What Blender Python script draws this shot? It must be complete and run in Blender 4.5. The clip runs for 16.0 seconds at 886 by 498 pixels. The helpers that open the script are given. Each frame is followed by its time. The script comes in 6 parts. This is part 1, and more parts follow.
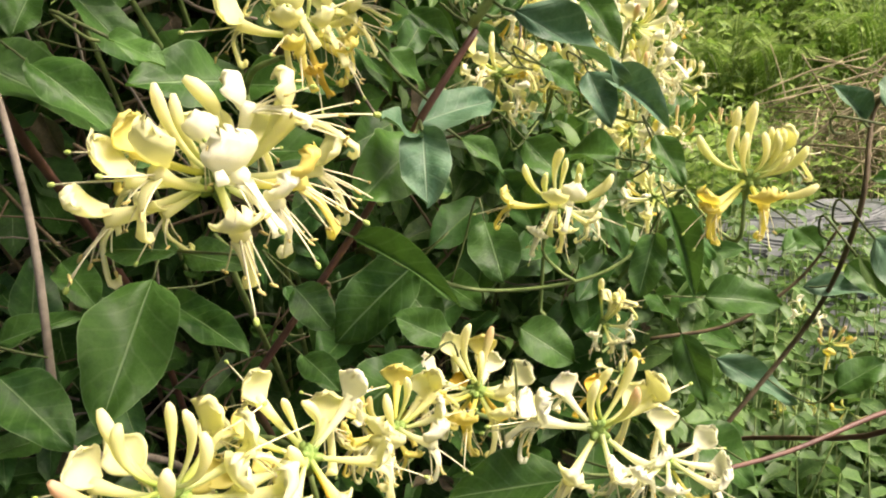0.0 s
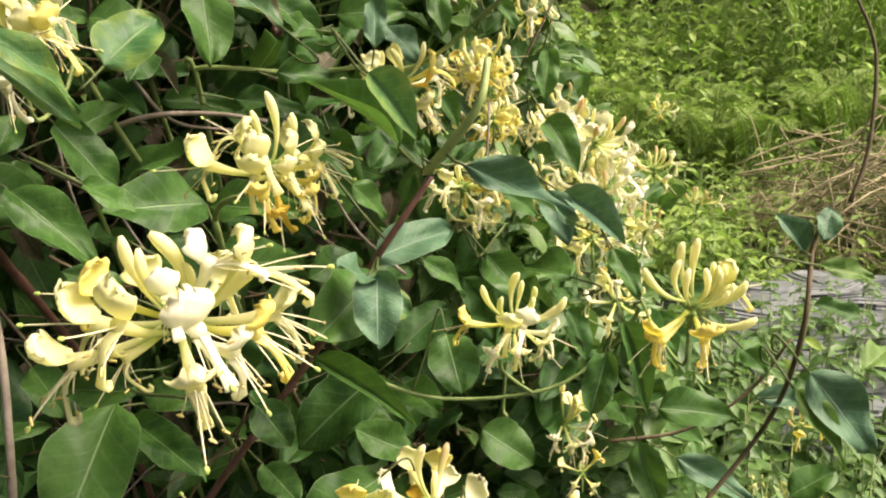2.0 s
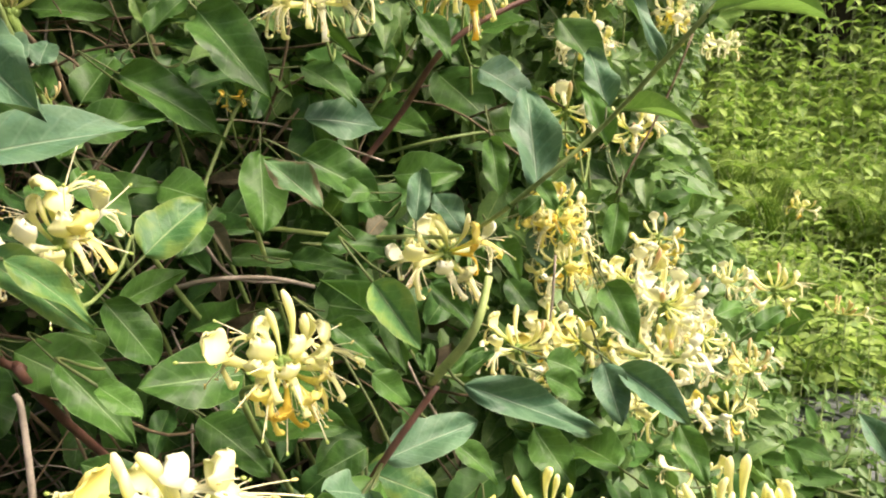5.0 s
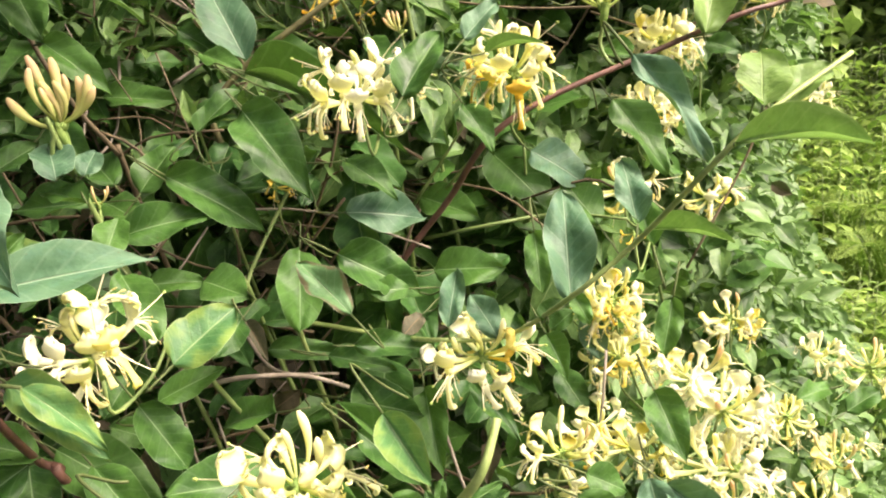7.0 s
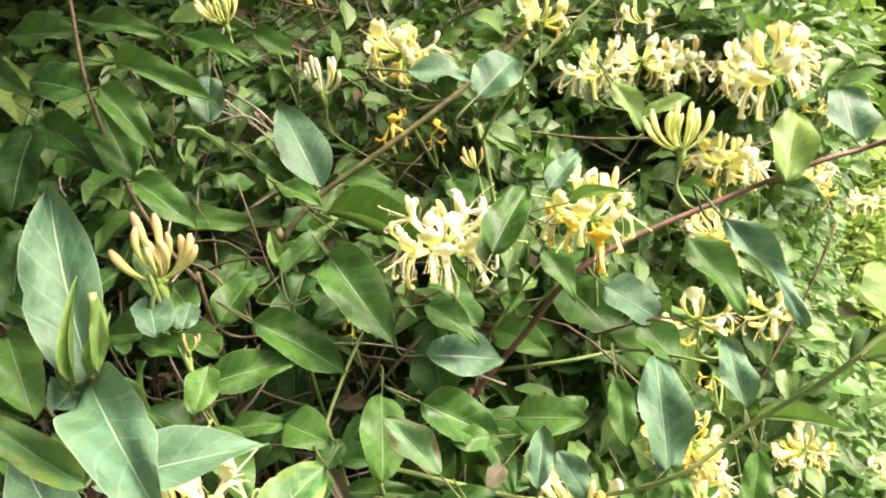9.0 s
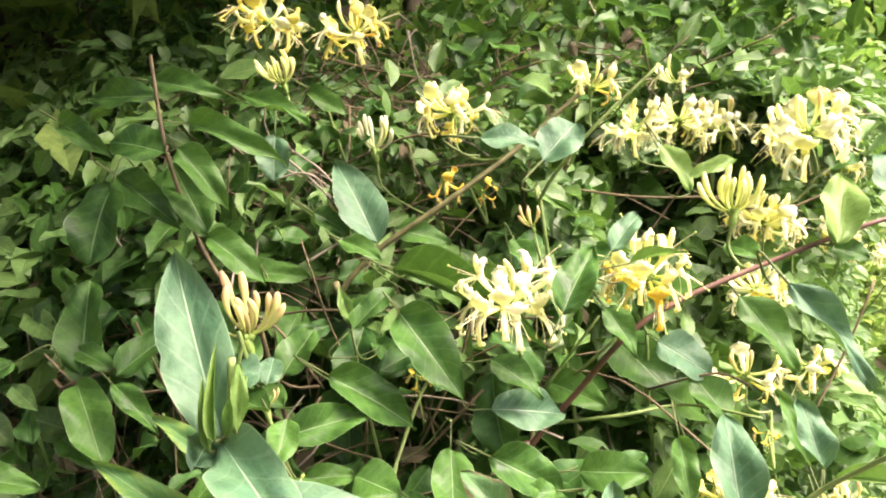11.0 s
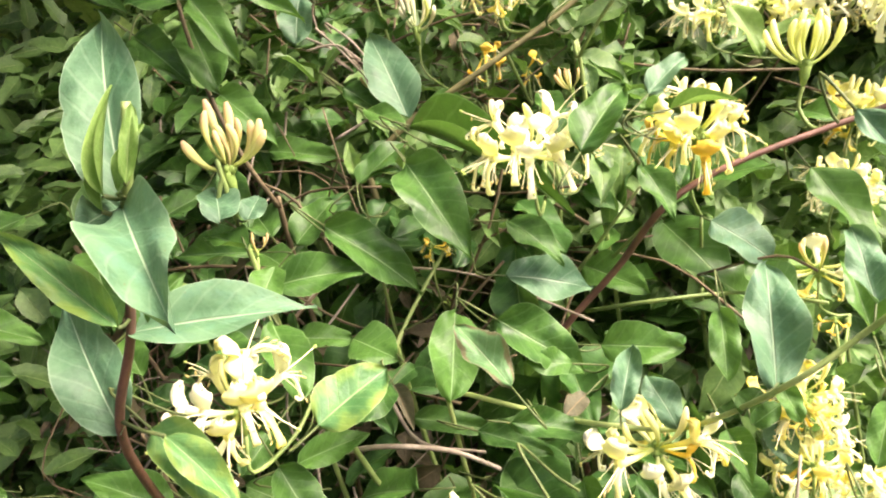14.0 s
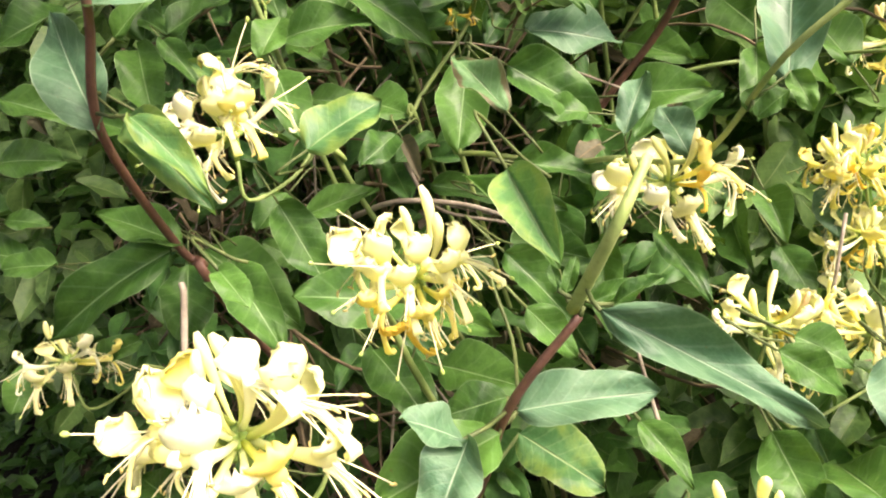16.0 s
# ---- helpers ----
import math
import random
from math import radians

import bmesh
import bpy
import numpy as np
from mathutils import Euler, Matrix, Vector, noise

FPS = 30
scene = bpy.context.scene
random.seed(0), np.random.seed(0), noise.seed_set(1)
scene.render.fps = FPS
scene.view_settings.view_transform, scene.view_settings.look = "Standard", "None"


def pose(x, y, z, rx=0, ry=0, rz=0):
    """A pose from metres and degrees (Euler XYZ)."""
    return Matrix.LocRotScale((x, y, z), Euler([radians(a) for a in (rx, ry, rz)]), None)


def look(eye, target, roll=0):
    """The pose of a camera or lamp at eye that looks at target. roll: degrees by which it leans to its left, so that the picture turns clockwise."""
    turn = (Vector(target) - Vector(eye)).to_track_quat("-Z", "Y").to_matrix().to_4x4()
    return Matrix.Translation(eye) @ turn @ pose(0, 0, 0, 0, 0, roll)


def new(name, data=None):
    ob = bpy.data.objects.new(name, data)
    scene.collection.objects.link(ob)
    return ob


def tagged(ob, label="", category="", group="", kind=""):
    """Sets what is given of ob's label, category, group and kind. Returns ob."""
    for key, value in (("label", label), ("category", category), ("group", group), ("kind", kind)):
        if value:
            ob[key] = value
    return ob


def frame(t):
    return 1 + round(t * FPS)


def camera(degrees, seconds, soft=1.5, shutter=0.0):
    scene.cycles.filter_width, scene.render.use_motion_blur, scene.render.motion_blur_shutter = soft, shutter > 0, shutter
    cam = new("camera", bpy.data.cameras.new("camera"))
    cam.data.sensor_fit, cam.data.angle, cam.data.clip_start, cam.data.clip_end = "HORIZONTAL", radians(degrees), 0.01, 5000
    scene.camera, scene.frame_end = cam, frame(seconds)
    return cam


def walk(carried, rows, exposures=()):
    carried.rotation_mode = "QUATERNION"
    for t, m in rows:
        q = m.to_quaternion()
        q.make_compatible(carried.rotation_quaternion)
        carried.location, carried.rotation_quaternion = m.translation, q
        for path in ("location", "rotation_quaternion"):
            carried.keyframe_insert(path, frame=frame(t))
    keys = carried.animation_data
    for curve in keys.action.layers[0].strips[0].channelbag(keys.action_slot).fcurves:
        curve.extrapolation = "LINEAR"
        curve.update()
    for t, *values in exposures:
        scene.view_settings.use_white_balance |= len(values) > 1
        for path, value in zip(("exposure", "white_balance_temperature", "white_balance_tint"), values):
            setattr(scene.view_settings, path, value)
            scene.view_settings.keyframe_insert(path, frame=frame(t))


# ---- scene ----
cam = camera(61.0, 16.0, soft=2.0, shutter=0.2)
PATH = [
    (0, (0.0449, 0.0456, 1.0545), (0.0181, 1.9597, 0.4754), -0.95),
    (0.5, (0.0501, 0.0464, 1.0638), (0.0328, 1.9656, 0.5012), -1.12),
    (1, (0.0534, 0.0424, 1.0761), (0.0421, 1.9661, 0.5292), -1.00),
    (1.5, (0.0577, 0.0406, 1.0883), (0.0520, 1.9734, 0.5743), -0.30),
    (2, (0.0612, 0.0389, 1.0970), (0.0636, 1.9860, 0.6399), 0.53),
    (2.5, (0.0671, 0.0366, 1.1094), (0.0746, 1.9938, 0.6976), 1.06),
    (3, (0.0669, 0.0363, 1.1202), (0.0452, 1.9976, 0.7292), 1.11),
    (3.5, (0.0739, 0.0406, 1.1299), (0.0075, 2.0030, 0.7494), 1.47),
    (4, (0.0920, 0.0495, 1.1407), (-0.0456, 2.0124, 0.7829), 0.97),
    (4.2, (0.0975, 0.0540, 1.1468), (-0.0883, 2.0142, 0.7960), 0.88),
    (6.3, (0.1482, 0.0908, 1.1769), (-0.4643, 1.9777, 0.9234), -0.17),
    (6.5, (0.1484, 0.0932, 1.1821), (-0.4703, 1.9786, 0.9317), -0.13),
    (7, (0.1505, 0.0974, 1.2007), (-0.4929, 1.9771, 0.9704), -0.13),
    (7.5, (0.1423, 0.0986, 1.2091), (-0.5210, 1.9743, 1.0044), 0.19),
    (8, (0.1391, 0.0985, 1.2299), (-0.5403, 1.9742, 1.0879), 0.35),
    (8.5, (0.1292, 0.0960, 1.2398), (-0.5649, 1.9689, 1.1379), 0.52),
    (9, (0.1174, 0.0867, 1.2517), (-0.5992, 1.9530, 1.1932), 0.60),
    (9.5, (0.1100, 0.0789, 1.2626), (-0.6294, 1.9372, 1.2450), 0.61),
    (9.7, (0.1073, 0.0742, 1.2674), (-0.6396, 1.9295, 1.2728), 0.62),
    (11.8, (0.0578, 0.0502, 1.2451), (-0.6347, 1.9258, 1.2966), 1.78),
    (12, (0.0469, 0.0508, 1.2380), (-0.5632, 1.9551, 1.2769), 1.88),
    (12.5, (0.0288, 0.0459, 1.2237), (-0.4421, 1.9896, 1.2471), 2.01),
    (13, (0.0462, 0.0569, 1.2155), (-0.4140, 2.0032, 1.2356), 1.19),
    (13.5, (0.0818, 0.1026, 1.2019), (-0.6665, 1.9573, 1.1907), 2.58),
    (14, (0.1185, 0.1245, 1.1908), (-0.8519, 1.8729, 1.1538), 2.69),
    (14.5, (0.1408, 0.1392, 1.1740), (-1.0023, 1.7777, 1.0816), 0.71),
    (15, (0.1635, 0.1478, 1.1542), (-1.0742, 1.7096, 0.9840), 1.12),
    (15.5, (0.1640, 0.1573, 1.1272), (-1.0598, 1.7218, 0.8938), 0.93),
    (16, (0.1631, 0.1651, 1.1050), (-1.0327, 1.7429, 0.8207), 2.04),
]
walk(cam, [(t, look(eye, target, roll)) for t, eye, target, roll in PATH], [(0, 1.16, 7150, 19), (4, 1.26, 7250, 19), (6.5, 1.67, 7150, 20), (9.5, 2.07, 7150, 20), (12.5, 2.36, 7200, 21), (14.5, 2.16, 7250, 21), (16, 1.88, 7300, 20)])

# ---- light ----
SUN_EL, SUN_AZ = 55.0, 100.0
world = bpy.data.worlds.new("overcast_sky")
scene.world = world
world.use_nodes = True
wn, wl = world.node_tree.nodes, world.node_tree.links
sky = wn.new("ShaderNodeTexSky")
sky.sky_type, sky.sun_disc = "NISHITA", False
sky.sun_elevation, sky.sun_rotation = radians(SUN_EL), radians(SUN_AZ)
sky.air_density, sky.dust_density, sky.ozone_density = 0.7, 6.0, 0.6
wn["Background"].inputs["Strength"].default_value = 0.132
wl.new(sky.outputs["Color"], wn["Background"].inputs["Color"])
sun = new("sun", bpy.data.lights.new("sun", "SUN"))
sun.data.energy, sun.data.angle, sun.data.color = 3.45, radians(36), (1.0, 0.96, 0.88)
sun.matrix_world = look((0, 0, 0), (-math.sin(radians(SUN_AZ)) * math.cos(radians(SUN_EL)), -math.cos(radians(SUN_AZ)) * math.cos(radians(SUN_EL)), -math.sin(radians(SUN_EL))))


# ---- materials ----
def material(name):
    m = bpy.data.materials.new(name)
    m.use_nodes = True
    t = m.node_tree
    return m, t, t.nodes["Principled BSDF"]


def node(t, kind, **values):
    n = t.nodes.new(kind)
    for key, value in values.items():
        n.inputs[key].default_value = value
    return n


def calc(t, op, a, b=0.0, c=0.0):
    n = t.nodes.new("ShaderNodeMath")
    n.operation = op
    for i, v in enumerate((a, b, c)):
        if isinstance(v, (int, float)):
            n.inputs[i].default_value = v
        else:
            t.links.new(v, n.inputs[i])
    return n.outputs[0]


def mixed(t, fac, a, b):
    n = t.nodes.new("ShaderNodeMix")
    n.data_type = "RGBA"
    for i, v in ((0, fac), (6, a), (7, b)):
        if isinstance(v, tuple):
            n.inputs[i].default_value = (*v, 1)
        elif isinstance(v, float):
            n.inputs[i].default_value = v
        else:
            t.links.new(v, n.inputs[i])
    return n.outputs[2]


def noise_at(t, vector, scale, detail=3.0, rough=0.55):
    n = node(t, "ShaderNodeTexNoise", Scale=scale, Detail=detail, Roughness=rough)
    t.links.new(vector, n.inputs["Vector"])
    return n.outputs["Fac"]


def span(t, v, lo, hi, a=0.0, b=1.0):
    n = node(t, "ShaderNodeMapRange", **{"From Min": lo, "From Max": hi, "To Min": a, "To Max": b})
    n.interpolation_type = "SMOOTHSTEP"
    t.links.new(v, n.inputs["Value"])
    return n.outputs[0]


def bump(t, height, bsdf, strength, distance):
    n = node(t, "ShaderNodeBump", Strength=strength, Distance=distance)
    t.links.new(height, n.inputs["Height"])
    t.links.new(n.outputs[0], bsdf.inputs["Normal"])
    return n.outputs[0]


def glowing_through(t, bsdf, colour, share):
    """Light that comes through a thin leaf or petal."""
    tr = t.nodes.new("ShaderNodeBsdfTranslucent")
    t.links.new(colour, tr.inputs["Color"])
    mx = node(t, "ShaderNodeMixShader", Fac=share)
    t.links.new(bsdf.outputs[0], mx.inputs[1])
    t.links.new(tr.outputs[0], mx.inputs[2])
    t.links.new(mx.outputs[0], t.nodes["Material Output"].inputs["Surface"])


def leaf_material(name, dark, light, vein, rough=0.42, patch=None, rim=None, single=True, through_it=0.24, gloss=0.24, bloom=0.14):
    """A leaf: pale midrib and side veins along the UV map, a bluish waxy bloom in blotches, insect specks, and a tone of its own for each leaf."""
    m, t, b = material(name)
    uv = t.nodes.new("ShaderNodeUVMap").outputs[0]
    sep = t.nodes.new("ShaderNodeSeparateXYZ")
    t.links.new(uv, sep.inputs[0])
    u, v = sep.outputs[0], sep.outputs[1]
    if single:
        tone = t.nodes.new("ShaderNodeObjectInfo").outputs["Random"]
    else:
        tone = t.nodes.new("ShaderNodeNewGeometry").outputs["Random Per Island"]
    other = calc(t, "FRACT", calc(t, "MULTIPLY", tone, 7.3))
    off = calc(t, "ABSOLUTE", calc(t, "SUBTRACT", u, 0.5))
    comb = t.nodes.new("ShaderNodeCombineXYZ")
    t.links.new(calc(t, "ADD", u, calc(t, "MULTIPLY", tone, 37.0)), comb.inputs[0])
    t.links.new(calc(t, "ADD", calc(t, "MULTIPLY", v, 2.1), calc(t, "MULTIPLY", tone, 48.0)), comb.inputs[1])
    t.links.new(calc(t, "MULTIPLY", tone, 59.0), comb.inputs[2])
    place = comb.outputs[0]
    big, quilt, fine = noise_at(t, place, 2.2, 3.0), noise_at(t, place, 7.0, 2.0), noise_at(t, place, 24.0, 4.0)
    warp = calc(t, "MULTIPLY", big, 3.0)
    # side veins leave the midrib at a slant and bow towards the tip
    way = calc(t, "SUBTRACT", v, calc(t, "MULTIPLY", calc(t, "POWER", off, 0.8), 0.42))
    side = span(t, calc(t, "SINE", calc(t, "ADD", calc(t, "MULTIPLY", way, 44.0), warp)), 0.80, 1.0)
    net = node(t, "ShaderNodeTexVoronoi", Scale=15.0)
    net.feature = "DISTANCE_TO_EDGE"
    t.links.new(place, net.inputs["Vector"])
    mesh_veins = span(t, net.outputs["Distance"], 0.0, 0.09, 1.0, 0.0)
    rib = span(t, off, 0.006, 0.024, 1.0, 0.0)
    base = mixed(t, tone, dark, light)
    base = mixed(t, span(t, big, 0.36, 0.66, 0.0, 0.5), base, tuple(c * f for c, f in zip(light, (1.35, 1.3, 1.25))))
    base = mixed(t, span(t, quilt, 0.42, 0.75, 0.0, 0.35), base, tuple(c * 0.55 for c in dark))
    if patch:
        base = mixed(t, span(t, calc(t, "ADD", big, calc(t, "MULTIPLY", off, 0.7)), 0.62, 0.9, 0.0, 0.8), base, patch)
    if rim:
        base = mixed(t, span(t, calc(t, "ADD", off, calc(t, "MULTIPLY", big, 0.5)), 0.60, 0.68), base, rim)
    waxy = calc(t, "MULTIPLY", span(t, noise_at(t, place, 3.6, 5.0, 0.65), 0.46, 0.68), span(t, other, 0.25, 1.0, 0.15 * bloom, bloom))
    base = mixed(t, waxy, base, tuple(c * f for c, f in zip(light, (1.15, 1.2, 1.6))))
    base = mixed(t, calc(t, "MULTIPLY", side, 0.10), base, vein)
    base = mixed(t, calc(t, "MULTIPLY", mesh_veins, 0.05), base, vein)
    speck = span(t, noise_at(t, place, 11.0, 2.0), 0.71, 0.76)
    base = mixed(t, calc(t, "MULTIPLY", speck, 0.6), base, (0.10, 0.075, 0.03))
    base = mixed(t, span(t, off, 0.478, 0.497, 0.0, 0.45), base, vein)
    base = mixed(t, calc(t, "MULTIPLY", rib, 0.62), base, vein)
    t.links.new(base, b.inputs["Base Color"])
    t.links.new(calc(t, "ADD", span(t, big, 0.3, 0.7, rough - 0.06, rough + 0.10), calc(t, "MULTIPLY", waxy, 0.12)), b.inputs["Roughness"])
    b.inputs["Specular IOR Level"].default_value = gloss
    h = calc(t, "ADD", calc(t, "MULTIPLY", big, 0.7), calc(t, "ADD", calc(t, "MULTIPLY", quilt, 0.24), calc(t, "MULTIPLY", fine, 0.03)))
    h = calc(t, "SUBTRACT", h, calc(t, "ADD", calc(t, "ADD", calc(t, "MULTIPLY", side, 0.04), calc(t, "MULTIPLY", mesh_veins, 0.012)), calc(t, "MULTIPLY", rib, 0.5)))
    bump(t, h, b, 0.55, 0.0025)
    glowing_through(t, b, mixed(t, 0.5, base, (0.18, 0.39, 0.05)), through_it)
    return m


LEAF = {
    "green": leaf_material("leaf_green", (0.012, 0.050, 0.009), (0.055, 0.140, 0.025), (0.24, 0.37, 0.17)),
    "grey": leaf_material("leaf_grey_green", (0.030, 0.084, 0.042), (0.062, 0.141, 0.072), (0.30, 0.40, 0.27), 0.50, patch=(0.085, 0.165, 0.09), through_it=0.14, bloom=0.5, gloss=0.28),
    "mottled": leaf_material("leaf_mottled", (0.036, 0.115, 0.038), (0.072, 0.175, 0.055), (0.32, 0.42, 0.2), patch=(0.15, 0.225, 0.045)),
    "young": leaf_material("leaf_young", (0.085, 0.17, 0.04), (0.155, 0.26, 0.07), (0.38, 0.48, 0.2), through_it=0.4, bloom=0.3),
    "dead": leaf_material("leaf_dead", (0.034, 0.036, 0.022), (0.080, 0.078, 0.050), (0.3, 0.2, 0.1), 0.7, through_it=0.1, gloss=0.2, bloom=0.0),
    "brown": leaf_material("leaf_brown_edged", (0.045, 0.115, 0.045), (0.085, 0.175, 0.07), (0.32, 0.40, 0.25), rim=(0.095, 0.075, 0.042)),
}
# Darker copies of the hedge leaf, with interior shade put into the colour.
SHADE_LEAF = leaf_material("leaf_shade_tone", (0.006, 0.027, 0.005), (0.046, 0.126, 0.022), (0.17, 0.26, 0.10), single=False, through_it=0.18, gloss=0.22, bloom=0.08)
LEAF["inner"] = leaf_material("leaf_shade_front", (0.008, 0.040, 0.009), (0.046, 0.130, 0.029), (0.18, 0.28, 0.10), through_it=0.2, gloss=0.25, bloom=0.10)
LEAF_LITTER = leaf_material("leaf_litter", (0.022, 0.018, 0.010), (0.085, 0.072, 0.042), (0.24, 0.18, 0.1), 0.75, single=False, through_it=0.12, gloss=0.2, bloom=0.0)
# Lighter hedge leaf: sunlit brightness put into the colour; low weeds share it.
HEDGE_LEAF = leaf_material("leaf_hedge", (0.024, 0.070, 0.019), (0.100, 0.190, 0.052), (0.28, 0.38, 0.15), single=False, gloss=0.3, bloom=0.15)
WEED_LEAF = leaf_material("leaf_weed", (0.045, 0.11, 0.022), (0.26, 0.37, 0.075), (0.32, 0.44, 0.12), 0.6, single=False, through_it=0.35, gloss=0.25, bloom=0.0)
TREE_LEAF = leaf_material("leaf_tree", (0.11, 0.19, 0.05), (0.28, 0.40, 0.11), (0.2, 0.3, 0.08), 0.6, single=False, gloss=0.2, through_it=0.4, bloom=0.0)


def petal_material(name, foot, body, tip, share=0.42):
    """A corolla: greenish at the foot, paler or darker towards the lips, with fine lengthwise streaks."""
    m, t, b = material(name)
    co = t.nodes.new("ShaderNodeTexCoord").outputs["Object"]
    sep = t.nodes.new("ShaderNodeSeparateXYZ")
    t.links.new(co, sep.inputs[0])
    tone = t.nodes.new("ShaderNodeObjectInfo").outputs["Random"]
    n = noise_at(t, co, 160.0)
    c = mixed(t, span(t, sep.outputs[2], 0.002, 0.016), foot, body)
    c = mixed(t, span(t, calc(t, "ADD", sep.outputs[2], calc(t, "MULTIPLY", n, 0.012)), 0.026, 0.046), c, tip)
    c = mixed(t, calc(t, "MULTIPLY", tone, 0.45), c, tip)
    c = mixed(t, span(t, n, 0.5, 0.8, 0.0, 0.25), c, body)
    t.links.new(c, b.inputs["Base Color"])
    b.inputs["Roughness"].default_value = 0.55
    b.inputs["Specular IOR Level"].default_value = 0.3
    bump(t, noise_at(t, co, 420.0), b, 0.25, 0.0006)
    glowing_through(t, b, c, share)
    return m


PETAL = {
    "white": petal_material("petal_white", (0.67, 0.75, 0.29), (0.94, 0.94, 0.67), (0.95, 0.95, 0.82), 0.5),
    "cream": petal_material("petal_cream", (0.60, 0.69, 0.18), (0.93, 0.92, 0.48), (0.95, 0.95, 0.67), 0.52),
    "yellow": petal_material("petal_yellow", (0.64, 0.69, 0.14), (0.92, 0.88, 0.36), (0.92, 0.80, 0.20), 0.5),
    "orange": petal_material("petal_orange", (0.68, 0.62, 0.13), (0.87, 0.70, 0.14), (0.86, 0.60, 0.07)),
    "budgreen": petal_material("bud_green", (0.44, 0.56, 0.13), (0.75, 0.80, 0.32), (0.82, 0.82, 0.44)),
    "budcream": petal_material("bud_cream", (0.46, 0.58, 0.13), (0.82, 0.83, 0.36), (0.92, 0.89, 0.56)),
    "budpink": petal_material("bud_pink", (0.42, 0.52, 0.13), (0.64, 0.67, 0.25), (0.74, 0.52, 0.32)),
    "budwhite": petal_material("bud_white", (0.58, 0.65, 0.27), (0.87, 0.86, 0.60), (0.89, 0.88, 0.70)),
}
BUD_OF = {"white": "budcream", "cream": "budcream", "yellow": "budcream", "orange": "budpink"}


def plain(name, dark, light, scale, rough=0.7, gloss=0.3, depth=0.001, metal=0.0):
    m, t, b = material(name)
    co = t.nodes.new("ShaderNodeTexCoord").outputs["Object"]
    tone = t.nodes.new("ShaderNodeObjectInfo").outputs["Random"]
    isle = t.nodes.new("ShaderNodeNewGeometry").outputs["Random Per Island"]
    n, f = noise_at(t, co, scale, 5.0), noise_at(t, co, scale * 6, 4.0)
    c = mixed(t, span(t, n, 0.3, 0.7), dark, light)
    c = mixed(t, calc(t, "MULTIPLY", isle, 0.5), c, tuple(v * 0.7 for v in light))
    c = mixed(t, span(t, f, 0.5, 0.8, 0.0, 0.5), c, tuple(v * 0.6 for v in dark))
    t.links.new(c, b.inputs["Base Color"])
    b.inputs["Roughness"].default_value, b.inputs["Specular IOR Level"].default_value = rough, gloss
    bump(t, calc(t, "ADD", n, f), b, 0.6, depth)
    return m


OLIVE_STEM = plain("stem_olive", (0.07, 0.065, 0.028), (0.18, 0.17, 0.075), 90, 0.6, 0.3, 0.0005)
VINE_STEM = plain("stem_vine", (0.20, 0.29, 0.08), (0.34, 0.42, 0.15), 90, 0.5, 0.4, 0.0003)
RED_STEM = plain("stem_red", (0.070, 0.034, 0.025), (0.165, 0.080, 0.056), 90, 0.5, 0.4, 0.0004)
GREEN_STEM = plain("stem_green", (0.10, 0.170, 0.042), (0.22, 0.295, 0.095), 90, 0.55, 0.4, 0.0004)
PETIOLE = plain("leaf_stalk", (0.04, 0.065, 0.02), (0.10, 0.13, 0.04), 90, 0.6, 0.3, 0.0004)
BROWN_STEM = plain("stem_brown", (0.066, 0.048, 0.026), (0.165, 0.125, 0.070), 90, 0.7, 0.3, 0.0005)
DEAD_STEM = plain("dead_wood", (0.13, 0.105, 0.075), (0.34, 0.295, 0.235), 60, 0.85, 0.2, 0.0006)
STAMEN = plain("stamen", (0.78, 0.74, 0.42), (0.85, 0.82, 0.55), 200, 0.6)
ANTHER = plain("anther", (0.62, 0.50, 0.16), (0.75, 0.62, 0.25), 300, 0.8)
STIGMA = plain("stigma", (0.35, 0.48, 0.10), (0.45, 0.58, 0.16), 300, 0.4)
CALYX = plain("calyx", (0.13, 0.24, 0.05), (0.28, 0.40, 0.10), 200, 0.5)
SOIL = plain("soil", (0.010, 0.009, 0.006), (0.030, 0.026, 0.017), 9, 0.95, 0.1, 0.01)
STONE = plain("slate", (0.045, 0.054, 0.052), (0.145, 0.165, 0.162), 11, 0.5, 0.45, 0.003)
STRAW = plain("straw", (0.12, 0.10, 0.05), (0.42, 0.37, 0.22), 12, 0.8, 0.2, 0.001)
BARK = plain("bark", (0.03, 0.025, 0.018), (0.09, 0.075, 0.05), 6, 0.9, 0.2, 0.01)


# ---- making meshes ----
def part(name, data, parent, label=""):
    ob = new(name, data)
    ob.parent = parent
    return tagged(ob, label)


def mesh_of(name, verts, faces, mats, index=None, uvs=None, smooth=True):
    me = bpy.data.meshes.new(name)
    me.from_pydata([tuple(v) for v in verts], [], faces)
    for m in mats:
        me.materials.append(m)
    if index:
        me.polygons.foreach_set("material_index", index)
    if smooth:
        me.polygons.foreach_set("use_smooth", [True] * len(faces))
    me.update()
    return me


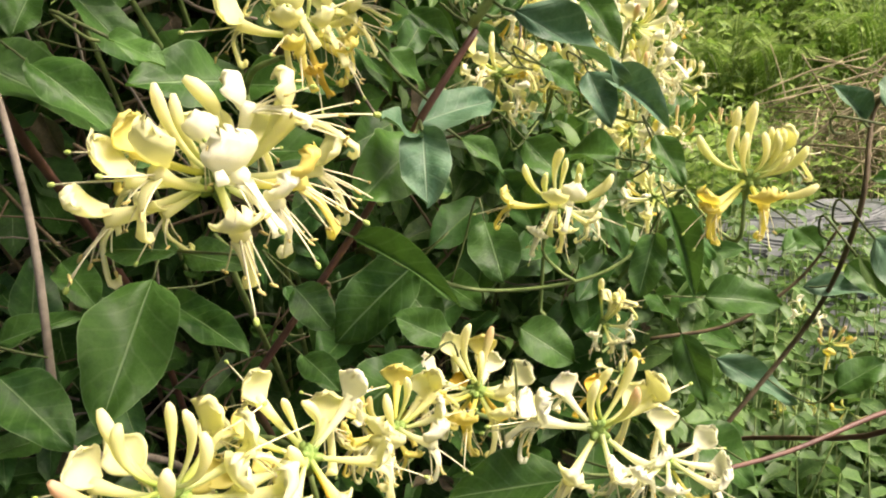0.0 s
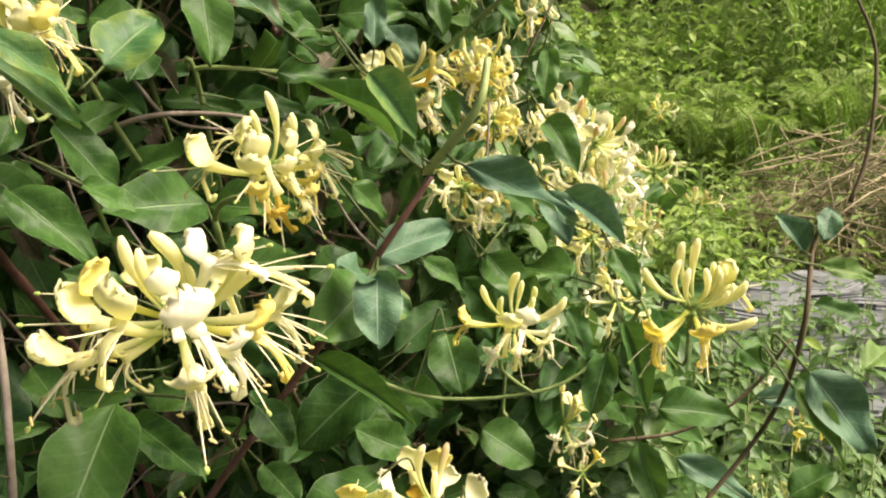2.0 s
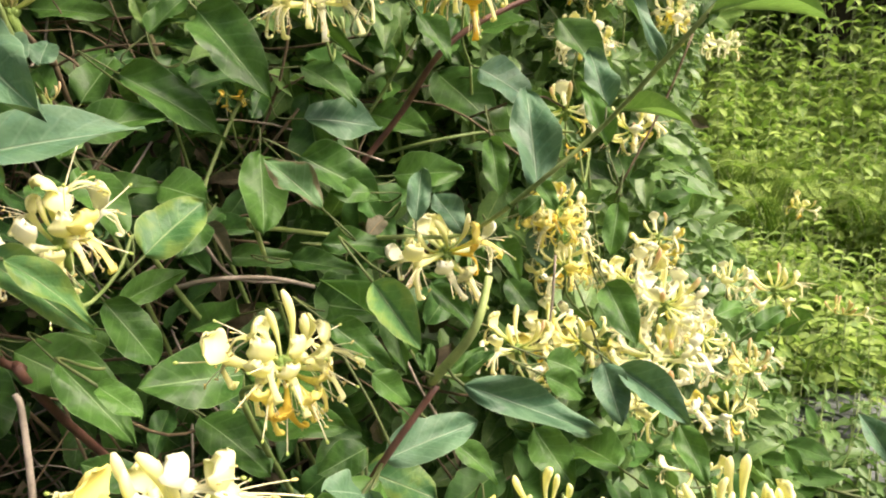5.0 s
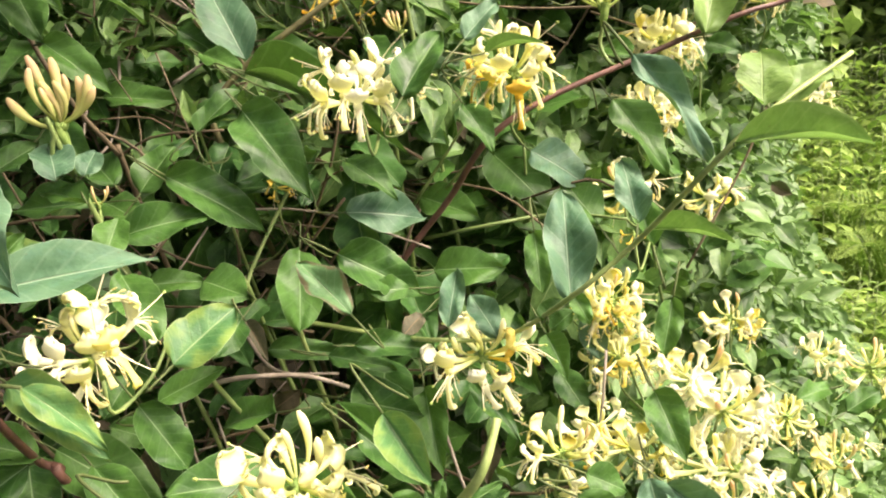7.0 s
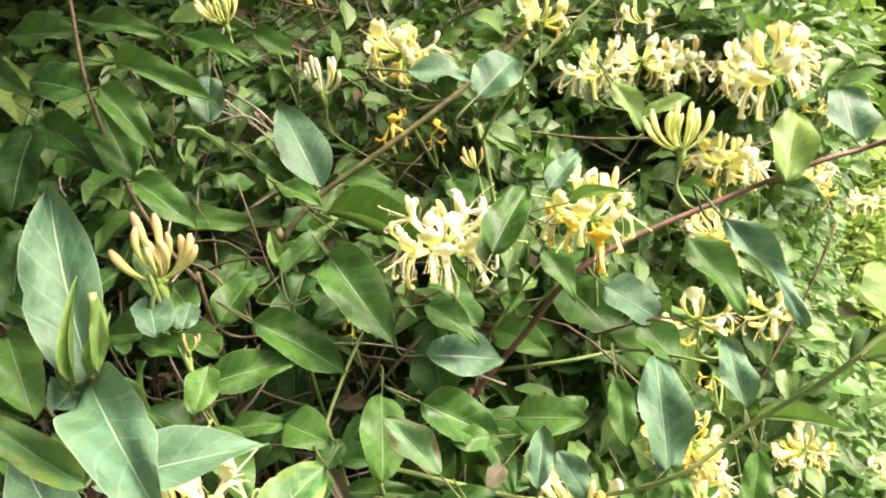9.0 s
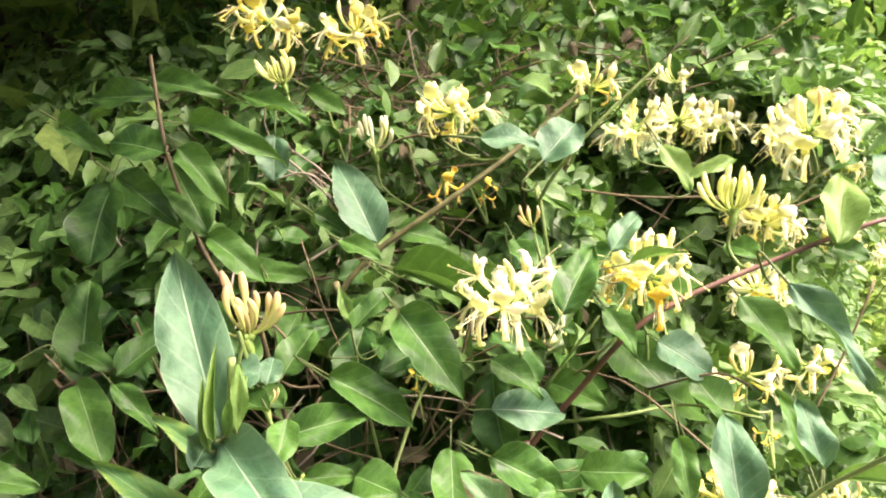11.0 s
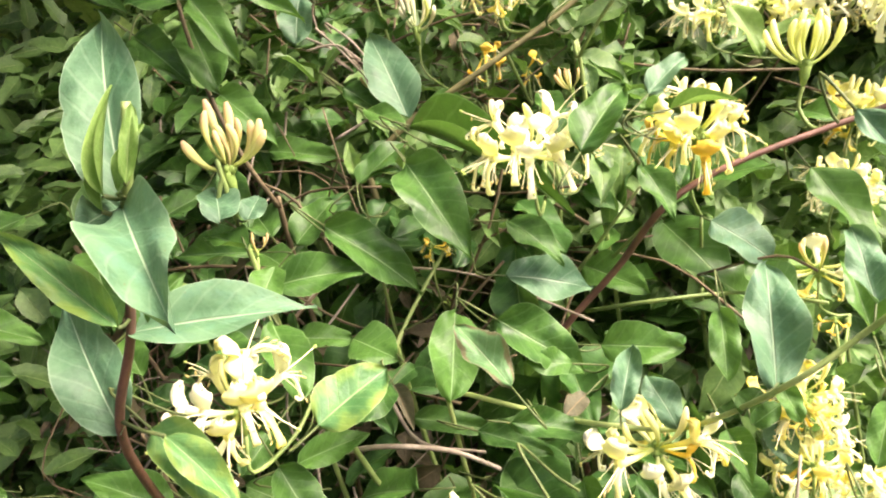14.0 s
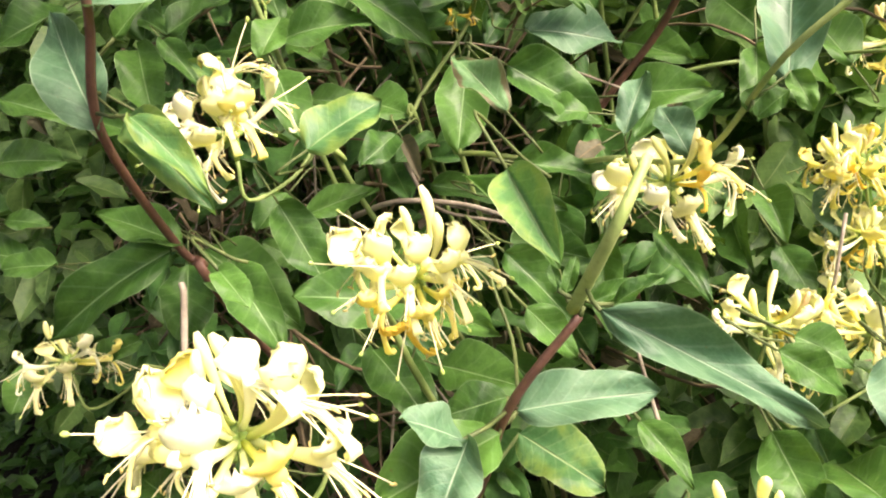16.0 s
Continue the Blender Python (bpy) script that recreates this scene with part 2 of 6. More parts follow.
class Sweep:
    """Collects tubes, straps and beads into one mesh."""

    def __init__(self):
        self.verts, self.faces, self.index = [], [], []

    def rings(self, rings, slot):
        n, start = len(rings[0]), len(self.verts)
        for r in rings:
            self.verts.extend(r)
        for i in range(len(rings) - 1):
            for j in range(n):
                a, b = start + i * n + j, start + i * n + (j + 1) % n
                self.faces.append((a, b, b + n, a + n))
        self.faces.append(tuple(start + j for j in reversed(range(n))))
        last = start + (len(rings) - 1) * n
        self.faces.append(tuple(last + j for j in range(n)))
        self.index += [slot] * (len(self.faces) - len(self.index))

    def tube(self, points, radii, sides=6, slot=0, flat=1.0, up=(0, 0, 1)):
        pts = [Vector(p) for p in points]
        rings = []
        ref = Vector(up)
        for i, p in enumerate(pts):
            d = (pts[min(i + 1, len(pts) - 1)] - pts[max(i - 1, 0)]).normalized()
            side = d.cross(ref)
            if side.length < 1e-4:
                side = d.cross(Vector((0.31, 0.95, 0.02)))
            side.normalize()
            nrm = side.cross(d)
            ref = nrm
            r = radii[i] if isinstance(radii, (list, tuple)) else radii
            rings.append([p + side * (math.cos(a) * r) + nrm * (math.sin(a) * r * flat) for a in (2 * math.pi * k / sides for k in range(sides))])
        self.rings(rings, slot)

    def mesh(self, name, mats):
        return mesh_of(name, self.verts, self.faces, mats, self.index)


def arc_path(start, angle, turn, length, steps, sideways=0.0):
    """A path that bends in the plane of y and z: angle from z towards y at its start, and turn in all, in degrees."""
    p, out = Vector(start), [Vector(start)]
    for i in range(steps):
        a = radians(angle + turn * (i + 0.5) / steps)
        p = p + Vector((sideways, math.sin(a), math.cos(a))) * (length / steps)
        out.append(p.copy())
    return out


def lip(sw, path, widths, curl, lobes, thick, slot):
    """A petal: a strap with two skins along a path in the plane of y and z, its sides rolled back and its end cut into lobes."""
    us = (-1, -0.78, -0.55, -0.28, 0, 0.28, 0.55, 0.78, 1)
    last = len(path) - 1
    rings = []
    for i in range(last + 1):
        front, rear = [], []
        for u in us:
            reach = 1 - 0.16 * u * u - lobes * math.sin(2 * math.pi * u) ** 2 * (i / last) ** 2
            f = i * reach
            k = min(int(f), last - 1)
            p = path[k].lerp(path[k + 1], f - k)
            d = (path[k + 1] - path[k]).normalized()
            nrm = Vector((1, 0, 0)).cross(d).normalized()
            c = curl * (0.35 + 0.65 * i / last)
            p = p + Vector((widths[i] * math.sin(c * u) / c, 0, 0)) - nrm * (widths[i] * (1 - math.cos(c * u)) / c + 0.09 * widths[i] * math.sin(5.5 * u + 1.1 * i) * i / last)
            front.append(p + nrm * thick)
            rear.append(p - nrm * thick)
        rings.append(front + rear[::-1])
    sw.rings(rings, slot)


def floret_mesh(tint, variant):
    """An open honeysuckle flower, foot at the origin, tube along z, a broad upper lip that stands up towards y and rolls back, a narrow hanging lower lip."""
    rnd = random.Random(900 + variant)
    sw = Sweep()
    length = 0.0225 * rnd.uniform(0.85, 1.15)
    tube = arc_path((0, 0, 0), -10, 22 + rnd.uniform(-14, 14), length, 7)
    sw.tube(tube, [0.0013, 0.0011, 0.0012, 0.0013, 0.0016, 0.0019, 0.0023, 0.0027], 9, 0)
    end = tube[-1]
    fresh = variant % 4 == 3
    swell = rnd.uniform(0.72, 0.98)
    first, roll = (rnd.uniform(48, 72), rnd.uniform(60, 110)) if fresh else (rnd.uniform(50, 92), rnd.uniform(70, 185))
    upper = arc_path(end + Vector((0, 0.0012, -0.0022)), 8, first, 0.0105, 7)
    upper += arc_path(upper[-1], 8 + first, roll, 0.0085, 7)[1:]
    widths = (0.0030, 0.0042, 0.0056, 0.0070, 0.0082, 0.0090, 0.0095, 0.0098, 0.0098, 0.0096, 0.0090, 0.0081, 0.0068, 0.0052, 0.0034)
    lip(sw, upper, [w * swell for w in widths], rnd.uniform(0.75, 1.6), rnd.uniform(0.20, 0.42), 0.00028, 0)
    bend = rnd.uniform(35, 80)
    lower = arc_path(end + Vector((0, -0.0027, -0.001)), -30, -bend, 0.0085, 4)
    lower += arc_path(lower[-1], -30 - bend, rnd.uniform(-25, 12), 0.0085, 4)[1:]
    lower += arc_path(lower[-1], -50 - bend, -190, 0.0042, 3)[1:]
    rings = []
    for i, p in enumerate(lower):
        d = (lower[min(i + 1, 11)] - lower[max(i - 1, 0)]).normalized()
        nrm = Vector((1, 0, 0)).cross(d).normalized()
        w = (0.0028, 0.0022, 0.0018, 0.0016, 0.0015, 0.0015, 0.0016, 0.0018, 0.0021, 0.0022, 0.0019, 0.0009)[i]
        rings.append([p + Vector((math.cos(a) * w, 0, 0)) + nrm * (math.sin(a) * 0.0007 - 0.25 * w * math.cos(a) ** 2) for a in (math.pi * j / 4 for j in range(8))])
    sw.rings(rings, 0)
    for k in range(6):
        style = k == 5
        if style:
            p = arc_path(end + Vector((0, -0.0006, -0.002)), -rnd.uniform(4, 40), rnd.uniform(-25, 12), 0.022, 6, rnd.uniform(-0.2, 0.2))
        else:
            p = arc_path(end + Vector(((k - 2) * 0.0007, -0.0010, -0.002)), -rnd.uniform(22, 78), rnd.uniform(-48, 8), rnd.uniform(0.0105, 0.0175), 6, (k - 2) * 0.13 + rnd.uniform(-0.1, 0.1))
        sw.tube(p, [0.00040, 0.00036, 0.00034, 0.00032, 0.00030, 0.00028, 0.00026] if style else [0.00028, 0.00026, 0.00025, 0.00024, 0.00022, 0.00020, 0.00018], 5, 1)
        d = (p[-1] - p[-2]).normalized()
        if style:
            sw.tube([p[-1] - d * 0.0006, p[-1], p[-1] + d * 0.0010, p[-1] + d * 0.0016], [0.0004, 0.0008, 0.0008, 0.0003], 6, 3)
        else:
            q = (Vector((rnd.uniform(-1, 1), rnd.uniform(-1, 1), rnd.uniform(-1, 1))) + d * 0.6).normalized() * 0.0014
            sw.tube([p[-1] - q, p[-1] - q * 0.6, p[-1] + q * 0.5, p[-1] + q], [0.0002, 0.00048, 0.00045, 0.0002], 5, 2)
    return sw.mesh("floret_" + tint, [PETAL[tint], STAMEN, ANTHER, STIGMA])


def bud_mesh(tint, variant):
    """A closed bud: a thin foot that swells into an upturned, blunt club."""
    rnd = random.Random(70 + variant)
    sw = Sweep()
    p = arc_path((0, 0, 0), -34, rnd.uniform(50, 95), 0.040 * rnd.uniform(0.72, 1.1), 11)
    sw.tube(p, [0.0011, 0.0010, 0.0010, 0.0011, 0.0013, 0.0016, 0.0019, 0.0023, 0.0026, 0.0027, 0.0023, 0.0011], 9, 0)
    return sw.mesh("bud_" + tint, [PETAL[tint]])


FLORETS = {c: [floret_mesh(c, v) for v in range(12)] for c in ("white", "cream", "yellow", "orange")}
BUDS = {c: [bud_mesh(c, v) for v in range(7)] for c in ("budgreen", "budcream", "budpink", "budwhite")}


def leaf_grid(kind, rows, cols, seed=0):
    """A blade one long along y and one wide along x: points, faces and UV pairs."""
    rnd = random.Random(seed)
    width_at = ((0.58, 0.80), (0.52, 0.56), (0.60, 0.95), (0.55, 0.62), (0.75, 1.0), (0.72, 1.02))[kind]
    fold, droop, wave, twist = ((0.14, 0.14, 0.062, 1.1), (0.16, 0.16, 0.070, 1.2), (0.18, 0.25, 0.070, 1.5), (0.16, 0.18, 0.095, 1.3), (0.36, 0.34, 0.025, 0.8), (0.13, 0.10, 0.030, 0.9))[kind]
    peak = max((v / 100) ** width_at[0] * (1 - v / 100) ** width_at[1] for v in range(1, 100))
    ph = rnd.uniform(0, 6.28)
    bites = [(rnd.uniform(0.3, 0.9), rnd.choice((-1, 1)), rnd.uniform(0.0, 0.12), rnd.uniform(0.03, 0.05)) for k in range(2)]
    pts, uvs, faces = [], [], []
    for i in range(rows + 1):
        v = i / rows
        half = 0.5 * (v ** width_at[0] * (1 - v) ** width_at[1]) / peak + 0.008 * (1 - v)
        for j in range(cols + 1):
            u = 2 * j / cols - 1
            x = half * u * (1 + 0.025 * math.sin(13 * v + ph + u) + 0.008 * math.sin(41 * v + 3 * ph + 2 * u))
            for v0, way, deep, wide in bites:
                if u * way > 0.4:
                    x *= 1 - deep * math.exp(-((v - v0) / wide) ** 2)
            z = fold * abs(u) * half * 2 * (1 - 0.25 * abs(u)) - droop * v * v + 0.017 * math.sin(5.3 * v + 2 * ph) * math.cos(2.6 * u + ph) + wave * math.sin(9 * v + ph + 2.2 * u) * abs(u) + twist * 0.15 * u * half * (v - 0.4)
            pts.append((x, v, z))
            uvs.append((j / cols, v))
    for i in range(rows):
        for j in range(cols):
            a = i * (cols + 1) + j
            faces.append((a, a + 1, a + cols + 2, a + cols + 1))
    return pts, faces, uvs


def leaf_mesh(kind, colour, seed):
    pts, faces, uvs = leaf_grid(kind, 18, 8, seed)
    me = mesh_of("leaf", pts, faces, [LEAF[colour]])
    layer = me.uv_layers.new(name="UVMap")
    loops = [uvs[v] for f in faces for v in f]
    layer.data.foreach_set("uv", [c for p in loops for c in p])
    return me


LEAF_MESHES = {}
CLEAR = []


def ground_height(x, y):
    z = 0.42 + 0.05 * noise.noise((x * 0.8, y * 0.8, 0)) + 0.02 * noise.noise((x * 4, y * 4, 3))
    return z + 0.10 * max(0.0, min(y, 9.0) - 1.2) - 0.15 * max(0.0, min(1.0, 0.6 - y))


# ---- honeysuckle shoots ----
class Shoot:
    def __init__(self, label, bark, radius):
        self.ob = tagged(new("honeysuckle_shoot"), label, "honeysuckle", "honeysuckle shoots")
        self.bark, self.radius, self.line, self.ends, self.tips = bark, radius, [], [], []


def shoot(label, bark, radius):
    return Shoot(label, bark, radius)


def frame_of(place, along, face, scale):
    """A pose whose y runs along a direction and whose z faces another."""
    y = Vector(along).normalized()
    z = (Vector(face) - y * Vector(face).dot(y)).normalized()
    x = y.cross(z)
    m = Matrix((x, y, z)).transposed().to_4x4()
    m.translation = place
    return m @ Matrix.Diagonal((*scale, 1))


def leaf(s, base, tip, width, face, kind=0, colour="green"):
    base, tip = Vector(base), Vector(tip)
    seed = len(s.ends) % 5
    key = (kind, colour, seed)
    if key not in LEAF_MESHES:
        LEAF_MESHES[key] = leaf_mesh(kind, colour, seed * 7 + kind)
    length = (tip - base).length
    lift = (0.04, 0.05, 0.11, 0.08, 0.17, 0.04)[kind] * length
    ob = part("leaf", LEAF_MESHES[key], s.ob, {"green": "", "grey": "grey-green leaf with pale midrib", "mottled": "green leaf with yellow mottling", "young": "pale young leaf", "brown": "curled leaf with brown edge", "dead": "withered brown leaf"}[colour])
    ob.matrix_world = frame_of(base + Vector(face) * lift * 0.6, tip - base + Vector(face) * lift, face, (width, length, length))
    s.ends.append((base + Vector(face) * lift * 0.6, -(tip - base).normalized(), False))
    for f in (0.25, 0.55, 0.85):
        CLEAR.append((*base.lerp(tip, f), width * 0.42))


def head(s, centre, radius, opened, buds, old, tint, seed, ways=None):
    """A whorl of flowers round the end of a stalk. ways: where each one points, as (right, forward, up), for open, closed and wilting flowers."""
    rnd = random.Random(seed * 13 + 5)
    c = Vector(centre)
    up = Vector((rnd.uniform(-0.25, 0.25), -0.30 + rnd.uniform(-0.15, 0.15), 1)).normalized()
    e1 = up.orthogonal().normalized()
    e2 = up.cross(e1)
    k = radius / 0.042
    sw = Sweep()
    sw.tube([-up * 0.010 * k, -up * 0.004 * k, up * 0.002 * k, up * 0.006 * k], [0.0012 * k, 0.0028 * k, 0.0030 * k, 0.0010 * k], 8)
    florets = []

    def place(kind, mesh, polar, azimuth, scale, spin=0.0, d=None):
        a, z = radians(polar), radians(azimuth)
        d = d or up * math.cos(a) + (e1 * math.cos(z) + e2 * math.sin(z)) * math.sin(a)
        y = up - d * up.dot(d)
        y = (y.normalized() if y.length > 0.05 else e1.copy())
        y = Matrix.Rotation(radians(spin), 3, d) @ y
        m = Matrix((y.cross(d), y, d)).transposed().to_4x4()
        m.translation = d * 0.004 * k + up * rnd.uniform(-0.002, 0.003) * k
        florets.append((kind, mesh, m @ Matrix.Scale(scale, 4)))
        sw.tube([d * 0.001 * k, d * 0.004 * k, d * 0.0065 * k], [0.0016 * k, 0.0019 * k, 0.0013 * k], 6)

    flower_tint = tint if tint in FLORETS else "cream"
    bud_tint = tint if tint in BUDS else BUD_OF[tint]
    turn = rnd.uniform(0, 360)
    if ways:
        opened = buds = old = 0
        for kind, group in zip(("floret", "bud", "wilted_floret"), ways):
            for x, forward, z in group:
                d = Vector((x, -forward, z))
                reach = d.length * rnd.uniform(0.94, 1.06)
                d = (d.normalized() + Vector((rnd.gauss(0, 0.05), rnd.gauss(0, 0.05), rnd.gauss(0, 0.05)))).normalized()
                if kind == "floret":
                    mesh = FLORETS["white" if tint == "white" and z > 0.2 else rnd.choice(("cream", "cream", "white"))][rnd.randrange(12)]
                elif kind == "bud":
                    mesh = BUDS[bud_tint if rnd.random() < 0.9 else "budgreen"][rnd.randrange(7)]
                else:
                    mesh = FLORETS[rnd.choice(("yellow", "yellow", "yellow", "yellow", "orange"))][rnd.randrange(12)]
                place(kind, mesh, 0, 0, k * reach * (0.82 if kind == "bud" else 1.08), rnd.uniform(-14, 14), d)
    for i in range(opened):
        fl = flower_tint if rnd.random() < 0.5 else rnd.choice(("white", "white", "white", "yellow", "cream") if flower_tint == "cream" else ("white", "white", "cream"))
        place("floret", FLORETS[fl][rnd.randrange(12)], rnd.uniform(58, 114), turn + 137.5 * i + rnd.uniform(-14, 14), k * rnd.uniform(0.95, 1.20), rnd.uniform(-20, 20))
    for i in range(buds):
        bt = bud_tint if rnd.random() < 0.8 else "budpink"
        place("bud", BUDS[bt][rnd.randrange(7)], 8 + (52 if opened else 42) * math.sqrt((i + 0.5) / buds) * rnd.uniform(0.75, 1.1) if buds > 4 else rnd.uniform(4, 50), turn + 137.5 * i, k * rnd.uniform(0.66, 0.96), rnd.uniform(-30, 30))
    for i in range(old):
        place("wilted_floret", FLORETS["orange" if rnd.random() < 0.25 or tint == "orange" else "yellow"][rnd.randrange(12)], rnd.uniform(85, 150), turn + 137.5 * i + 40, k * rnd.uniform(0.7, 0.92), rnd.uniform(-40, 40))
    top = part("flower_head", sw.mesh("flower_head", [CALYX]), s.ob)
    top.location = c
    for kind, mesh, m in florets:
        part(kind, mesh, top).matrix_basis = m
    s.ends.append((c - up * 0.009 * k, -up, True))
    CLEAR.append((*c, radius * 0.95))


def curve(points, steps=6):
    """A smooth line through points."""
    p = [Vector(q) for q in points]
    p = [p[0] * 2 - p[1]] + p + [p[-1] * 2 - p[-2]]
    out = []
    for i in range(1, len(p) - 2):
        for j in range(steps):
            t = j / steps
            out.append(0.5 * (2 * p[i] + (p[i + 1] - p[i - 1]) * t + (2 * p[i - 1] - 5 * p[i] + 4 * p[i + 1] - p[i + 2]) * t * t + (3 * p[i] - p[i - 1] - 3 * p[i + 1] + p[i + 2]) * t ** 3))
    return out + [p[-2]]


def grow(s):
    """The stem of a shoot: its visible line, a stalk down to the ground, and a short twig to each leaf and flower head."""
    rnd = random.Random(len(s.ends) * 31 + 3)
    if s.line:
        first = Vector(s.line[0])
        line = [Vector(p) for p in s.line]
    else:
        mid = sum((e[0] for e in s.ends), Vector()) / len(s.ends)
        low = min(e[0].z for e in s.ends)
        first = Vector((mid.x, mid.y + 0.07, min(mid.z, low + 0.03) - 0.02))
        line = [first, Vector((mid.x, mid.y + 0.05, mid.z - 0.01))]
    foot = Vector((first.x * 0.8 + rnd.uniform(-0.08, 0.08), max(first.y, 0.45) + 0.22 + rnd.uniform(0, 0.1), 0))
    foot.z = ground_height(foot.x, foot.y) - 0.03
    mid = first.lerp(foot, 0.45) + Vector((rnd.uniform(-0.03, 0.03), 0.04, 0.05))
    sw = Sweep()
    whole = curve([foot, mid, first + Vector((0, 0.012, -0.02))] + line, 6)
    n = len(whole)
    sw.tube(whole, [s.radius * (1.25 - 0.55 * i / (n - 1)) for i in range(n)], 7)
    part("stem", sw.mesh("stem", [s.bark]), s.ob, "reddish stem" if s.bark is RED_STEM else "")
    for p in (whole[19::3] if s.line else ()):
        CLEAR.append((*p, 0.002))
    for line, bark, radius in s.tips:
        sw = Sweep()
        more = curve(line, 6)
        sw.tube(more, [radius * (1.1 - 0.35 * i / len(more)) for i in range(len(more))], 7)
        part("side_stem", sw.mesh("side_stem", [bark]), s.ob)
        whole = whole + more
    for base, away, flower in s.ends:
        near = min(whole[max(0, n // 3):], key=lambda p: (p - base).length + 0.6 * max(0, p.z - base.z))
        gap = (near - base).length
        if gap > (0.12 if flower else 0.05):
            near = base + ((near - base).normalized() * 0.4 + Vector((0, 0.95, -0.25)) + away * 0.3).normalized() * (0.12 if flower else 0.032)
            gap = 0.1
        if gap < 0.002:
            continue
        sw = Sweep()
        r = s.radius * (0.62 if flower else 0.36)
        if gap < 0.03:
            sw.tube([base, base.lerp(near, 0.5) + Vector((0, 0, -0.001)), near], r, 5)
        else:
            bend = base + away * min(0.4 * gap, 0.025)
            sw.tube(curve([base, bend, bend.lerp(near, 0.5) + Vector((0, 0.006, -0.004)), near], 4), r, 5)
        part("flower_stalk" if flower else "leaf_stalk", sw.mesh("stalk", [GREEN_STEM if flower else PETIOLE]), s.ob)


s = shoot('young honeysuckle shoot with reddish stem, cut tip and paired leaves', RED_STEM, 0.0022)
s.line = [(-0.068, 0.418, 0.863), (-0.007, 0.414, 0.950), (0.031, 0.380, 1.013), (0.056, 0.380, 1.051)]
s.tips.append(([(0.054, 0.379, 1.053), (0.075, 0.360, 1.082), (0.080, 0.368, 1.103)], VINE_STEM, 0.0021))
leaf(s, (0.031, 0.375, 1.005), (0.009, 0.337, 0.988), 0.028, (0.44, -0.52, 0.73), 1, 'green')
leaf(s, (0.029, 0.390, 1.009), (0.068, 0.426, 1.019), 0.022, (0.32, -0.67, 0.67), 0, 'grey')
leaf(s, (0.033, 0.355, 1.011), (0.035, 0.334, 0.986), 0.021, (0.10, -0.79, 0.60), 3, 'grey')
leaf(s, (0.070, 0.365, 1.057), (0.129, 0.398, 1.028), 0.0165, (0.45, -0.75, 0.49), 0, 'grey')
leaf(s, (0.038, 0.396, 1.059), (0.000, 0.394, 1.093), 0.015, (0.49, -0.59, 0.64), 4, 'green')
leaf(s, (0.057, 0.381, 1.054), (0.075, 0.397, 1.065), 0.006, (0.30, -0.76, 0.57), 1, 'green')
leaf(s, (0.052, 0.378, 1.058), (0.053, 0.381, 1.070), 0.005, (0.35, -0.91, 0.21), 1, 'green')
leaf(s, (0.052, 0.372, 1.060), (0.049, 0.372, 1.068), 0.004, (0.59, -0.80, 0.14), 1, 'green')
leaf(s, (0.067, 0.382, 1.056), (0.080, 0.384, 1.067), 0.007, (-0.20, -0.87, 0.45), 1, 'green')
leaf(s, (0.015, 0.416, 1.041), (0.033, 0.429, 1.022), 0.015, (0.37, -0.68, 0.63), 0, 'green')
leaf(s, (0.005, 0.433, 0.981), (0.045, 0.433, 0.971), 0.027, (0.15, -0.66, 0.74), 1, 'mottled')
leaf(s, (0.028, 0.357, 1.008), (0.020, 0.337, 1.020), 0.015, (0.62, -0.18, 0.76), 1, 'grey')
leaf(s, (0.016, 0.404, 1.008), (-0.002, 0.386, 1.001), 0.018, (0.24, -0.85, 0.46), 0, 'green')
leaf(s, (0.049, 0.455, 0.992), (0.075, 0.451, 0.974), 0.014, (0.41, -0.63, 0.66), 2, 'green')
grow(s)

s = shoot('honeysuckle shoot with a large cream flower head and broad leaves', GREEN_STEM, 0.0018)
head(s, (-0.044, 0.325, 0.997), 0.051, 15, 8, 2, 'cream', 1, ([(-1.1, 0.2, 0.08), (-1, 0.45, -0.25), (-0.4, 0.85, 0.2), (0.5, 0.75, 0.15), (0.5, 0.2, 0.65), (0.85, 0.1, 0.6), (0.85, 0.5, -0.15), (0.5, 0.85, -0.5), (1, -0.1, 0.1), (-0.5, -0.6, 0.3), (0.4, -0.7, 0.3), (-0.5, 0.5, -0.3), (0.2, 0.6, 0.45)], [(-0.38, 0.1, 0.85), (-0.2, 0.2, 0.78), (0.03, 0.1, 1.12), (0.25, 0.2, 0.6), (0.75, 0, 0.85), (0.1, 0.35, 0.65)], [(-0.85, -0.1, 0.28), (0.9, 0.3, 0.02)]))
leaf(s, (-0.056, 0.309, 0.975), (-0.086, 0.310, 0.977), 0.016, (0.06, -0.72, 0.69), 0, 'green')
leaf(s, (-0.058, 0.319, 0.971), (-0.034, 0.318, 0.967), 0.014, (0.07, -0.73, 0.68), 0, 'green')
leaf(s, (-0.092, 0.368, 0.943), (-0.101, 0.317, 0.898), 0.038, (0.31, -0.65, 0.69), 0, 'green')
leaf(s, (-0.088, 0.379, 0.927), (-0.048, 0.350, 0.917), 0.019, (-0.05, -0.49, 0.87), 1, 'green')
leaf(s, (-0.083, 0.363, 0.999), (-0.101, 0.350, 1.013), 0.016, (0.83, -0.41, 0.38), 0, 'green')
grow(s)

